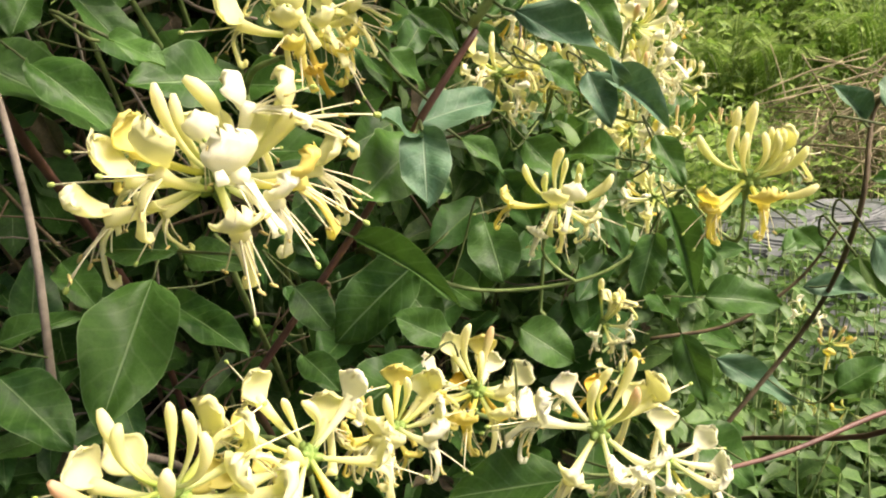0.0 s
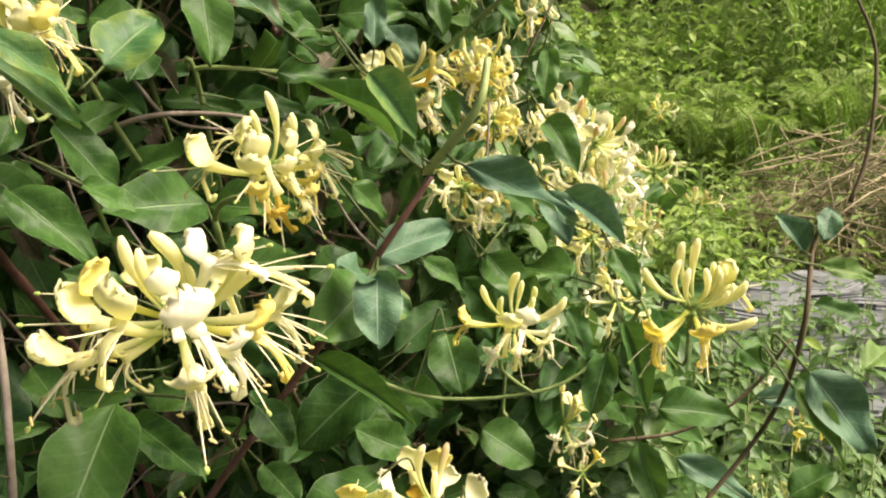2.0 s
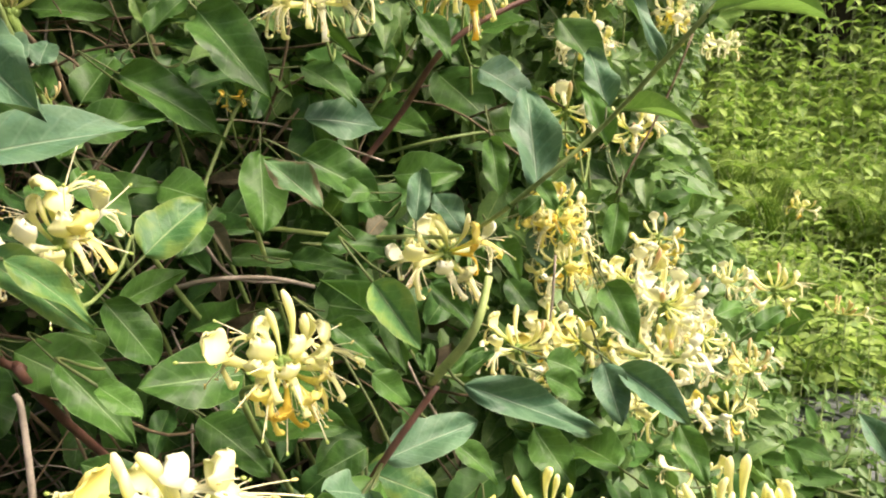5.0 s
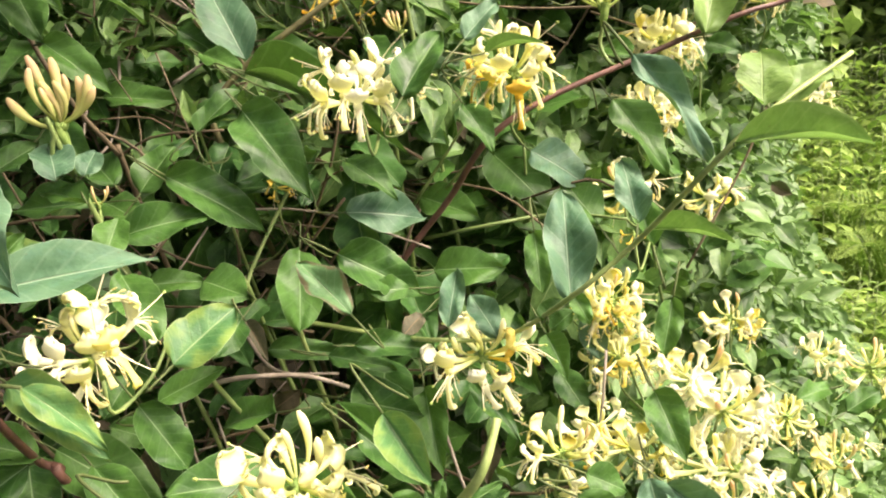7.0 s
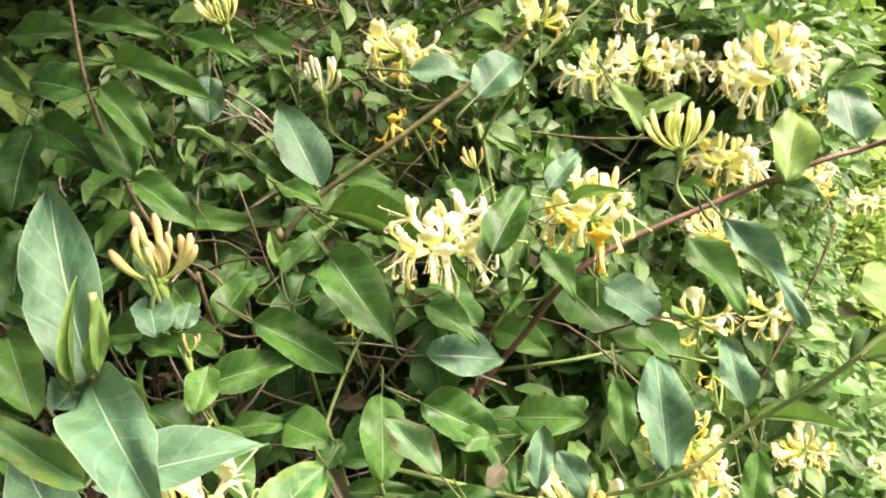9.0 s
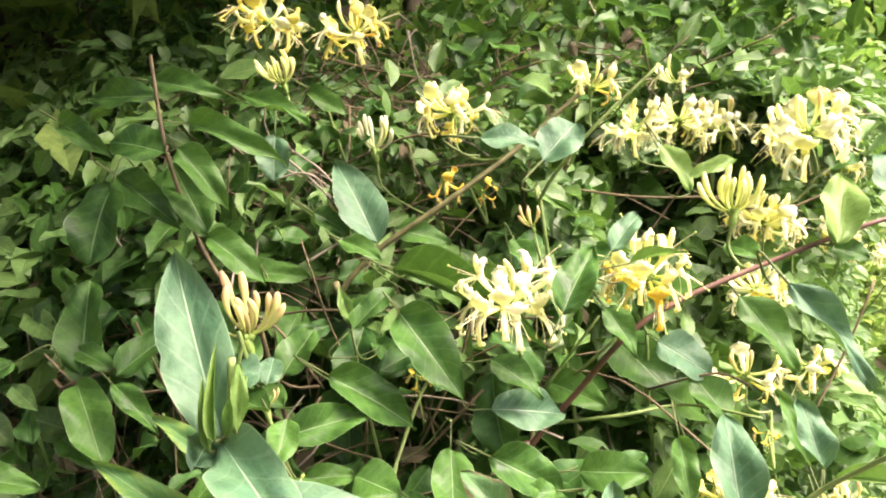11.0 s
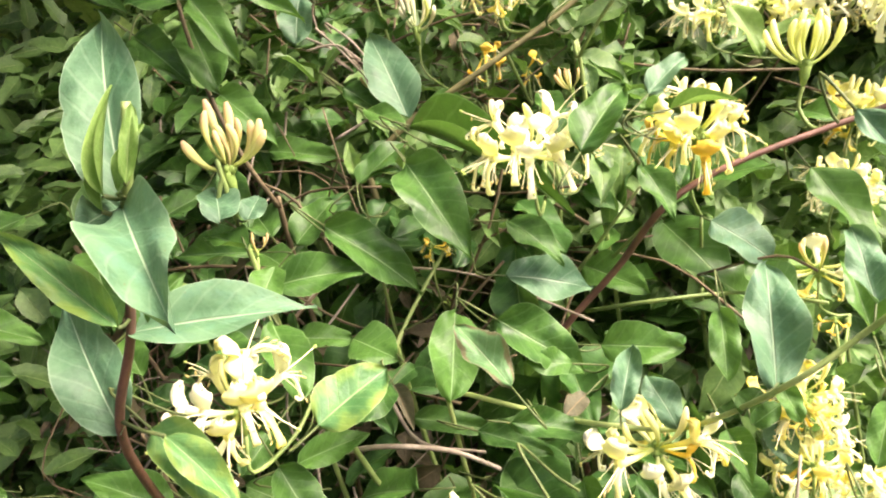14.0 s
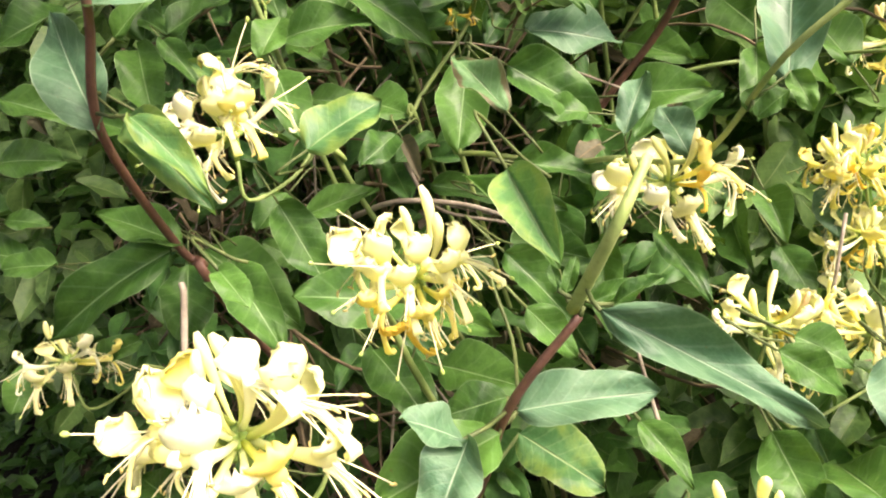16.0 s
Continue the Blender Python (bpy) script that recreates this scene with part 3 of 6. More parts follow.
s = shoot('honeysuckle shoot with cream and yellow flower head above a leaf pair', GREEN_STEM, 0.0018)
s.line = [(-0.056, 0.420, 1.020), (-0.046, 0.400, 1.034), (-0.032, 0.394, 1.040)]
head(s, (-0.019, 0.388, 1.051), 0.040, 11, 6, 3, 'cream', 2, ([(-1.1, 0.1, 0.1), (-0.2, 0.85, 0.15), (0.1, 0.8, 0.3), (0.75, 0, 0.5), (0.6, 0.4, 0.35), (0.5, 0.7, 0), (-0.5, -0.5, 0.3), (0.3, -0.7, 0.3), (-0.45, 0.3, 0.6), (0.85, 0.3, 0.1)], [(-0.25, 0.1, 0.92), (0.05, 0, 1.02), (0.35, 0, 0.92), (0.55, 0, 0.82)], [(0.6, 0.4, -0.5), (0.3, 0.5, -0.65), (0.1, 0.7, -0.4), (0.8, 0.2, -0.2)]))
leaf(s, (-0.069, 0.445, 1.025), (-0.105, 0.402, 1.031), 0.035, (0.66, -0.47, 0.59), 0, 'green')
leaf(s, (-0.068, 0.454, 1.022), (-0.012, 0.433, 1.026), 0.024, (-0.32, -0.67, 0.67), 0, 'green')
leaf(s, (-0.102, 0.456, 0.992), (-0.055, 0.447, 0.969), 0.030, (0.17, -0.54, 0.83), 1, 'green')
leaf(s, (-0.079, 0.487, 0.981), (-0.023, 0.484, 0.985), 0.031, (-0.33, -0.66, 0.67), 0, 'green')
leaf(s, (-0.145, 0.447, 1.062), (-0.116, 0.472, 1.079), 0.017, (0.43, -0.79, 0.43), 0, 'green')
grow(s)

s = shoot('honeysuckle shoot with drooping cream flower head and yellow-mottled leaf', GREEN_STEM, 0.0018)
head(s, (-0.130, 0.386, 1.103), 0.046, 10, 3, 2, 'cream', 3, ([(-0.45, 0.2, 0.55), (-0.7, 0.4, 0.12), (0.1, 0.2, 0.95), (0.35, 0.3, 0.7), (0.55, 0.55, 0.15), (0.1, 0.75, 0.15), (-0.3, 0.7, 0), (-0.4, 0.6, -0.3), (0.15, 0.55, -0.45), (0.3, -0.6, 0.5), (-0.3, -0.5, 0.5), (0.35, 0.6, -0.15)], [(0, 0.3, 0.6), (-0.1, 0.2, 0.8), (0.2, 0.2, 0.7)], [(0.8, 0.3, 0.15)]))
leaf(s, (-0.100, 0.406, 1.098), (-0.084, 0.437, 1.125), 0.030, (0.38, -0.67, 0.64), 0, 'mottled')
leaf(s, (-0.126, 0.332, 1.106), (-0.083, 0.342, 1.076), 0.021, (0.53, -0.55, 0.65), 2, 'mottled')
leaf(s, (-0.153, 0.431, 1.138), (-0.120, 0.419, 1.107), 0.024, (0.35, -0.49, 0.80), 1, 'green')
leaf(s, (-0.143, 0.397, 1.124), (-0.158, 0.402, 1.136), 0.017, (0.40, -0.69, 0.60), 1, 'green')
grow(s)

s = shoot('tall honeysuckle sprout with dark red stem and paired grey-green leaves', RED_STEM, 0.0024)
s.line = [(-0.172, 0.400, 1.036), (-0.174, 0.387, 1.046), (-0.140, 0.329, 1.103), (-0.116, 0.312, 1.148), (-0.094, 0.291, 1.193)]
s.tips.append(([(-0.094, 0.291, 1.193), (-0.087, 0.285, 1.210), (-0.085, 0.282, 1.228)], GREEN_STEM, 0.0020))
leaf(s, (-0.094, 0.291, 1.193), (-0.137, 0.308, 1.270), 0.028, (0.38, -0.84, 0.38), 5, 'grey')
leaf(s, (-0.094, 0.291, 1.193), (-0.029, 0.251, 1.169), 0.024, (-0.05, -0.60, 0.80), 0, 'grey')
leaf(s, (-0.105, 0.297, 1.194), (-0.095, 0.276, 1.190), 0.015, (0.5, -0.3, 0.71), 1, 'grey')
leaf(s, (-0.117, 0.312, 1.148), (-0.058, 0.347, 1.163), 0.026, (0.12, -0.78, 0.62), 5, 'grey')
leaf(s, (-0.108, 0.302, 1.151), (-0.145, 0.279, 1.184), 0.014, (0.35, -0.75, 0.55), 2, 'mottled')
leaf(s, (-0.139, 0.329, 1.103), (-0.179, 0.326, 1.156), 0.028, (0.42, -0.80, 0.42), 0, 'grey')
leaf(s, (-0.081, 0.280, 1.202), (-0.081, 0.281, 1.227), 0.0055, (0.77, -0.63, 0.00), 1, 'young')
leaf(s, (-0.090, 0.281, 1.198), (-0.091, 0.280, 1.232), 0.004, (0.47, -0.88, -0.00), 4, 'young')
leaf(s, (-0.086, 0.282, 1.199), (-0.080, 0.283, 1.221), 0.006, (0.28, -0.96, -0.02), 1, 'young')
leaf(s, (-0.095, 0.284, 1.193), (-0.099, 0.283, 1.219), 0.004, (0.54, -0.84, 0.04), 4, 'young')
leaf(s, (-0.115, 0.313, 1.151), (-0.111, 0.316, 1.162), 0.007, (0.63, -0.78, 0.01), 1, 'green')
leaf(s, (-0.156, 0.345, 1.144), (-0.140, 0.357, 1.169), 0.010, (0.51, -0.85, 0.10), 1, 'green')
leaf(s, (-0.173, 0.388, 1.046), (-0.211, 0.363, 1.063), 0.022, (0.61, -0.51, 0.61), 2, 'green')
leaf(s, (-0.176, 0.386, 1.044), (-0.223, 0.341, 0.998), 0.029, (0.45, -0.83, 0.34), 2, 'green')
leaf(s, (-0.088, 0.348, 1.050), (-0.066, 0.345, 1.040), 0.013, (0.30, -0.48, 0.82), 1, 'green')
leaf(s, (-0.109, 0.323, 1.109), (-0.081, 0.339, 1.082), 0.014, (0.75, -0.46, 0.47), 2, 'mottled')
grow(s)

s = shoot('honeysuckle shoot with half-hidden cream flower head', GREEN_STEM, 0.0016)
head(s, (-0.261, 0.370, 0.971), 0.033, 8, 3, 1, 'cream', 4)
leaf(s, (-0.261, 0.388, 0.968), (-0.238, 0.402, 0.983), 0.017, (0.26, -0.88, 0.41), 1, 'green')
leaf(s, (-0.308, 0.372, 0.958), (-0.297, 0.353, 0.936), 0.021, (0.71, -0.32, 0.62), 1, 'green')
grow(s)

s = shoot('honeysuckle shoot with cream buds and drooping open flowers', GREEN_STEM, 0.0018)
head(s, (0.102, 0.447, 0.957), 0.040, 7, 9, 1, 'cream', 5, ([(-0.45, 0.5, -0.45), (0.1, 0.6, -0.5), (0.55, 0.45, -0.35), (0.75, 0.3, -0.1), (-0.2, 0.85, 0.1), (0.2, 0.8, 0.2)], [(-0.6, 0, 0.85), (-0.1, 0, 1.15), (-0.35, 0.5, 0.6), (0.15, 0, 0.85), (0.45, 0.1, 0.75), (0.85, 0.1, 0.5), (1, 0, 0.4), (0.3, 0.3, 0.6)], [(-1, 0.1, 0)]))
leaf(s, (0.091, 0.536, 0.847), (0.130, 0.530, 0.824), 0.034, (0.15, -0.75, 0.64), 0, 'green')
leaf(s, (0.064, 0.481, 0.939), (0.074, 0.457, 0.911), 0.031, (0.00, -0.79, 0.62), 1, 'green')
leaf(s, (0.090, 0.505, 0.984), (0.115, 0.483, 0.960), 0.024, (-0.12, -0.79, 0.60), 0, 'green')
leaf(s, (0.158, 0.452, 0.939), (0.147, 0.436, 0.908), 0.019, (-0.15, -0.89, 0.44), 1, 'green')
leaf(s, (0.139, 0.475, 0.977), (0.114, 0.512, 0.977), 0.028, (-0.22, -0.41, 0.89), 1, 'green')
s.tips.append(([(0.012, 0.452, 0.924), (0.061, 0.481, 0.896), (0.129, 0.475, 0.906), (0.177, 0.485, 0.936)], GREEN_STEM, 0.0013))
grow(s)

s = shoot('honeysuckle shoot with pale green buds and orange fading flowers', GREEN_STEM, 0.0018)
head(s, (0.194, 0.420, 0.975), 0.042, 4, 15, 3, 'budcream', 6, ([(0.85, -0.1, 0.55)], [(-0.8, 0, 0.6), (-0.5, 0, 0.85), (-0.2, 0, 1.05), (0.05, 0, 1.15), (-0.2, 0.3, 0.8), (0.2, 0.1, 0.8), (0.3, 0.2, 0.7), (0.45, 0.1, 0.85), (0.6, 0.1, 0.7), (0.4, 0.3, 0.5), (0.1, 0.4, 0.7), (0.55, 0.3, 0.4), (1, 0.1, 0.35), (0.9, 0.4, -0.15)], [(-0.7, 0.5, -0.25), (-0.05, 0.9, -0.2), (-0.6, 0.4, -0.6)]))
leaf(s, (0.177, 0.498, 0.940), (0.188, 0.466, 0.896), 0.018, (-0.02, -0.76, 0.65), 4, 'green')
leaf(s, (0.177, 0.537, 0.981), (0.193, 0.516, 0.953), 0.018, (-0.01, -0.76, 0.65), 0, 'green')
leaf(s, (0.241, 0.460, 0.938), (0.247, 0.441, 0.932), 0.014, (-0.48, -0.40, 0.78), 1, 'green')
grow(s)

s = shoot('honeysuckle shoot with cream flower head deep among leaves', GREEN_STEM, 0.0016)
head(s, (0.152, 0.551, 0.843), 0.037, 7, 4, 0, 'cream', 7, ([(0.2, 0.2, 0.9), (0.55, 0.2, 0.7), (0.5, 0.5, -0.2), (0.2, 0.7, -0.4), (0.7, 0.3, 0.1), (-0.3, 0.6, -0.3), (0.4, -0.5, 0.2)], [(-0.15, 0.1, 1.2), (0.35, 0.1, 1), (0.1, 0.2, 0.9), (0.55, 0, 0.8)], []))
head(s, (0.169, 0.556, 0.802), 0.022, 4, 2, 0, 'cream', 8)
leaf(s, (0.203, 0.494, 0.883), (0.254, 0.494, 0.880), 0.027, (0.03, -0.71, 0.70), 2, 'green')
leaf(s, (0.196, 0.511, 0.853), (0.213, 0.497, 0.806), 0.023, (-0.17, -0.95, 0.26), 2, 'green')
leaf(s, (0.184, 0.533, 0.873), (0.186, 0.500, 0.870), 0.021, (-0.32, -0.13, 0.94), 1, 'green')
grow(s)

s = shoot('honeysuckle shoot with crowded cream flower heads seen from above', GREEN_STEM, 0.0018)
head(s, (0.057, 0.400, 0.870), 0.040, 11, 3, 3, 'cream', 9)
head(s, (0.016, 0.363, 0.869), 0.037, 10, 3, 3, 'cream', 10)
leaf(s, (0.029, 0.403, 0.885), (-0.009, 0.380, 0.866), 0.033, (0.01, -0.72, 0.70), 1, 'green')
leaf(s, (0.097, 0.351, 0.848), (0.040, 0.349, 0.842), 0.030, (-0.10, -0.61, 0.79), 0, 'green')
leaf(s, (0.074, 0.360, 0.878), (0.075, 0.354, 0.856), 0.011, (-0.04, -0.96, 0.29), 4, 'green')
grow(s)

s = shoot('honeysuckle shoot with large cream flower head and pink buds', GREEN_STEM, 0.0018)
head(s, (-0.052, 0.264, 0.901), 0.047, 10, 8, 2, 'cream', 11)
head(s, (-0.011, 0.294, 0.898), 0.040, 8, 3, 2, 'cream', 12)
leaf(s, (-0.141, 0.322, 0.918), (-0.109, 0.311, 0.893), 0.026, (0.33, -0.57, 0.75), 0, 'green')
grow(s)

s = shoot('honeysuckle shoot with white and cream flower head beside red stem', RED_STEM, 0.0014)
head(s, (0.107, 0.337, 0.883), 0.040, 8, 4, 1, 'cream', 13)
head(s, (0.132, 0.318, 0.880), 0.029, 7, 0, 1, 'white', 14)
leaf(s, (0.165, 0.386, 0.854), (0.198, 0.378, 0.826), 0.027, (0.02, -0.62, 0.79), 0, 'green')
s.line = [(0.250, 0.368, 0.873), (0.196, 0.345, 0.867), (0.154, 0.333, 0.863)]
grow(s)

s = shoot('leafy honeysuckle shoot with dark green leaves', BROWN_STEM, 0.0016)
leaf(s, (0.024, 0.471, 0.918), (-0.027, 0.457, 0.873), 0.039, (-0.19, -0.85, 0.49), 0, 'green')
leaf(s, (-0.036, 0.406, 0.926), (-0.017, 0.400, 0.905), 0.022, (0.33, -0.81, 0.48), 0, 'green')
leaf(s, (-0.006, 0.409, 0.949), (0.047, 0.401, 0.919), 0.014, (0.22, -0.78, 0.58), 4, 'green')
leaf(s, (-0.191, 0.402, 0.898), (-0.149, 0.408, 0.913), 0.015, (-0.04, -0.71, 0.70), 0, 'green')
leaf(s, (0.037, 0.511, 0.891), (0.061, 0.477, 0.888), 0.025, (-0.38, -0.35, 0.86), 0, 'green')
leaf(s, (0.044, 0.442, 0.878), (0.013, 0.433, 0.899), 0.022, (0.54, -0.69, 0.49), 1, 'green')
leaf(s, (-0.180, 0.455, 0.924), (-0.149, 0.426, 0.910), 0.022, (0.02, -0.40, 0.92), 1, 'green')
leaf(s, (0.006, 0.518, 0.893), (0.036, 0.486, 0.870), 0.029, (-0.07, -0.62, 0.78), 1, 'green')
leaf(s, (-0.040, 0.431, 0.876), (-0.017, 0.411, 0.866), 0.019, (-0.06, -0.52, 0.85), 1, 'green')
grow(s)

s = shoot('leafy honeysuckle shoot with broad dark green leaves', BROWN_STEM, 0.0016)
leaf(s, (-0.151, 0.403, 1.037), (-0.107, 0.399, 1.001), 0.025, (0.34, -0.67, 0.66), 2, 'green')
leaf(s, (-0.176, 0.461, 1.071), (-0.176, 0.437, 1.052), 0.019, (0.44, -0.54, 0.72), 1, 'green')
leaf(s, (-0.168, 0.464, 1.030), (-0.178, 0.444, 1.044), 0.019, (0.92, -0.22, 0.33), 1, 'green')
leaf(s, (-0.186, 0.411, 1.040), (-0.127, 0.426, 1.009), 0.036, (0.54, -0.53, 0.66), 0, 'green')
leaf(s, (-0.133, 0.417, 1.070), (-0.107, 0.423, 1.036), 0.024, (0.69, -0.59, 0.43), 1, 'green')
leaf(s, (-0.227, 0.428, 1.025), (-0.202, 0.409, 0.988), 0.030, (0.57, -0.51, 0.64), 1, 'green')
leaf(s, (-0.393, 0.443, 1.188), (-0.423, 0.401, 1.160), 0.032, (0.47, -0.63, 0.62), 1, 'green')
leaf(s, (-0.396, 0.396, 1.121), (-0.349, 0.430, 1.110), 0.024, (0.57, -0.60, 0.56), 0, 'green')
leaf(s, (-0.414, 0.401, 1.078), (-0.378, 0.428, 1.083), 0.029, (0.48, -0.77, 0.43), 1, 'green')
leaf(s, (-0.332, 0.401, 1.015), (-0.362, 0.377, 1.012), 0.021, (0.46, -0.64, 0.61), 1, 'green')
leaf(s, (-0.405, 0.400, 1.038), (-0.381, 0.418, 1.037), 0.016, (0.49, -0.63, 0.60), 0, 'green')
leaf(s, (-0.462, 0.391, 1.033), (-0.389, 0.393, 1.050), 0.038, (-0.15, -0.66, 0.74), 0, 'green')
leaf(s, (-0.396, 0.411, 1.008), (-0.436, 0.381, 1.016), 0.030, (0.52, -0.52, 0.68), 1, 'green')
grow(s)

s = shoot('honeysuckle vine arching across with pairs of blue-green leaves', VINE_STEM, 0.0014)
s.line = [(-0.093, 0.517, 1.098), (-0.026, 0.510, 1.096), (0.013, 0.493, 1.100), (0.048, 0.505, 1.102), (0.095, 0.444, 1.138), (0.124, 0.439, 1.165), (0.153, 0.397, 1.198), (0.170, 0.395, 1.216), (0.202, 0.418, 1.241)]
head(s, (0.034, 0.507, 1.088), 0.037, 11, 5, 2, 'cream', 15)
leaf(s, (0.090, 0.472, 1.129), (0.082, 0.495, 1.186), 0.025, (0.25, -0.70, 0.67), 1, 'grey')
leaf(s, (0.124, 0.444, 1.172), (0.115, 0.459, 1.202), 0.015, (0.24, -0.77, 0.59), 3, 'grey')
leaf(s, (0.021, 0.484, 1.109), (0.020, 0.503, 1.140), 0.014, (0.24, -0.77, 0.59), 3, 'grey')
leaf(s, (0.045, 0.499, 1.102), (0.027, 0.508, 1.125), 0.017, (0.31, -0.74, 0.59), 3, 'grey')
leaf(s, (-0.036, 0.481, 1.095), (0.003, 0.509, 1.091), 0.017, (0.79, -0.42, 0.45), 3, 'green')
leaf(s, (0.078, 0.466, 1.120), (0.084, 0.475, 1.131), 0.013, (0.08, -0.80, 0.60), 1, 'green')
leaf(s, (0.127, 0.441, 1.169), (0.165, 0.453, 1.166), 0.009, (0.25, -0.82, 0.52), 4, 'young')
leaf(s, (0.160, 0.389, 1.204), (0.209, 0.406, 1.208), 0.013, (0.21, -0.84, 0.50), 4, 'young')
leaf(s, (0.170, 0.390, 1.220), (0.170, 0.403, 1.242), 0.019, (0.19, -0.79, 0.59), 1, 'young')
leaf(s, (0.175, 0.406, 1.222), (0.195, 0.415, 1.237), 0.014, (-0.05, -0.91, 0.42), 1, 'young')
leaf(s, (0.167, 0.408, 1.215), (0.160, 0.397, 1.204), 0.008, (0.07, -0.69, 0.72), 1, 'green')
leaf(s, (0.055, 0.592, 1.083), (0.072, 0.577, 1.061), 0.019, (0.10, -0.76, 0.64), 4, 'green')
leaf(s, (0.018, 0.543, 1.060), (0.053, 0.525, 1.034), 0.016, (0.13, -0.73, 0.67), 2, 'green')
leaf(s, (0.083, 0.461, 1.118), (0.093, 0.462, 1.128), 0.009, (-0.07, -0.98, 0.17), 1, 'green')
leaf(s, (0.091, 0.471, 1.135), (0.101, 0.467, 1.121), 0.010, (0.24, -0.90, 0.36), 3, 'green')
grow(s)

s = shoot('honeysuckle shoot with a brown-edged curled leaf', GREEN_STEM, 0.0016)
s.line = [(-0.127, 0.514, 1.122), (-0.123, 0.561, 1.180), (-0.081, 0.510, 1.204)]
leaf(s, (-0.026, 0.459, 1.118), (-0.061, 0.465, 1.146), 0.019, (0.34, -0.70, 0.62), 3, 'brown')
leaf(s, (-0.059, 0.507, 1.144), (-0.014, 0.539, 1.117), 0.031, (0.70, -0.64, 0.33), 2, 'green')
leaf(s, (-0.084, 0.507, 1.146), (-0.071, 0.484, 1.102), 0.029, (0.45, -0.61, 0.65), 1, 'green')
leaf(s, (-0.068, 0.539, 1.167), (-0.023, 0.570, 1.164), 0.029, (0.47, -0.73, 0.50), 3, 'grey')
leaf(s, (-0.158, 0.477, 1.191), (-0.109, 0.512, 1.157), 0.029, (0.66, -0.63, 0.41), 2, 'green')
leaf(s, (-0.171, 0.452, 1.156), (-0.127, 0.483, 1.171), 0.024, (0.40, -0.83, 0.40), 2, 'green')
leaf(s, (-0.123, 0.510, 1.230), (-0.073, 0.500, 1.181), 0.036, (0.30, -0.77, 0.56), 2, 'green')
leaf(s, (-0.150, 0.558, 1.253), (-0.040, 0.565, 1.213), 0.023, (0.28, -0.76, 0.58), 4, 'green')
leaf(s, (-0.068, 0.540, 1.200), (-0.032, 0.541, 1.179), 0.021, (0.35, -0.73, 0.59), 2, 'green')
leaf(s, (-0.156, 0.508, 1.220), (-0.135, 0.526, 1.249), 0.017, (0.19, -0.82, 0.54), 1, 'green')
leaf(s, (-0.158, 0.507, 1.223), (-0.169, 0.514, 1.243), 0.009, (0.29, -0.78, 0.56), 1, 'young')
leaf(s, (-0.115, 0.517, 1.078), (-0.074, 0.547, 1.073), 0.017, (0.55, -0.66, 0.51), 0, 'green')
leaf(s, (-0.059, 0.518, 1.050), (-0.005, 0.508, 1.051), 0.031, (-0.28, -0.74, 0.62), 0, 'green')
leaf(s, (-0.105, 0.473, 1.107), (-0.104, 0.446, 1.092), 0.018, (0.62, -0.36, 0.70), 0, 'green')
leaf(s, (-0.020, 0.528, 1.122), (-0.037, 0.505, 1.124), 0.016, (0.73, -0.51, 0.45), 0, 'green')
leaf(s, (-0.088, 0.482, 1.049), (-0.139, 0.496, 1.033), 0.031, (0.12, -0.52, 0.85), 0, 'green')
leaf(s, (-0.013, 0.540, 1.054), (0.008, 0.510, 1.013), 0.022, (0.10, -0.75, 0.65), 2, 'green')
leaf(s, (-0.023, 0.457, 1.054), (0.013, 0.465, 1.026), 0.019, (0.57, -0.68, 0.47), 2, 'green')
leaf(s, (-0.068, 0.512, 1.079), (-0.025, 0.519, 1.074), 0.016, (0.31, -0.72, 0.62), 0, 'green')
leaf(s, (-0.039, 0.536, 1.074), (-0.030, 0.505, 1.019), 0.039, (0.29, -0.70, 0.65), 0, 'green')
leaf(s, (-0.172, 0.473, 1.125), (-0.144, 0.492, 1.127), 0.016, (0.40, -0.77, 0.50), 1, 'green')
leaf(s, (-0.107, 0.481, 1.104), (-0.090, 0.477, 1.084), 0.009, (0.47, -0.63, 0.61), 4, 'dead')
leaf(s, (-0.010, 0.525, 1.106), (-0.014, 0.507, 1.099), 0.012, (0.41, -0.39, 0.83), 1, 'dead')
s.tips.append(([(-0.049, 0.639, 1.142), (0.006, 0.628, 1.155), (0.050, 0.656, 1.162), (0.103, 0.631, 1.161)], GREEN_STEM, 0.0014))
s.tips.append(([(-0.054, 0.627, 1.168), (-0.009, 0.615, 1.229)], GREEN_STEM, 0.0012))
s.tips.append(([(-0.031, 0.636, 1.181), (0.003, 0.619, 1.213)], GREEN_STEM, 0.0012))
leaf(s, (-0.144, 0.492, 1.126), (-0.110, 0.486, 1.121), 0.029, (0.70, -0.61, 0.39), 0, 'green')
leaf(s, (-0.008, 0.544, 1.132), (0.037, 0.543, 1.137), 0.026, (0.22, -0.91, 0.35), 0, 'green')
grow(s)

s = shoot('honeysuckle shoot with pink-tipped upright buds above round leaves', GREEN_STEM, 0.0016)
s.line = [(-0.177, 0.414, 1.214), (-0.186, 0.420, 1.190)]
head(s, (-0.178, 0.420, 1.217), 0.044, 0, 16, 0, 'budpink', 16, ([], [(-1.0, 0, 0.72), (-0.5, 0.1, 0.95), (-0.2, 0, 1.08), (-0.15, 0.3, 0.85), (0.05, 0.3, 0.8), (0.15, 0.1, 0.8), (0.2, 0.3, 0.7), (0.5, 0.1, 0.9), (0.35, 0.3, 0.75), (0.68, 0, 0.85), (0, 0.4, 0.6), (0.1, 0.45, 0.6), (0.6, 0.1, 0.7)], []))
head(s, (-0.181, 0.447, 1.176), 0.015, 0, 6, 0, 'budpink', 17)
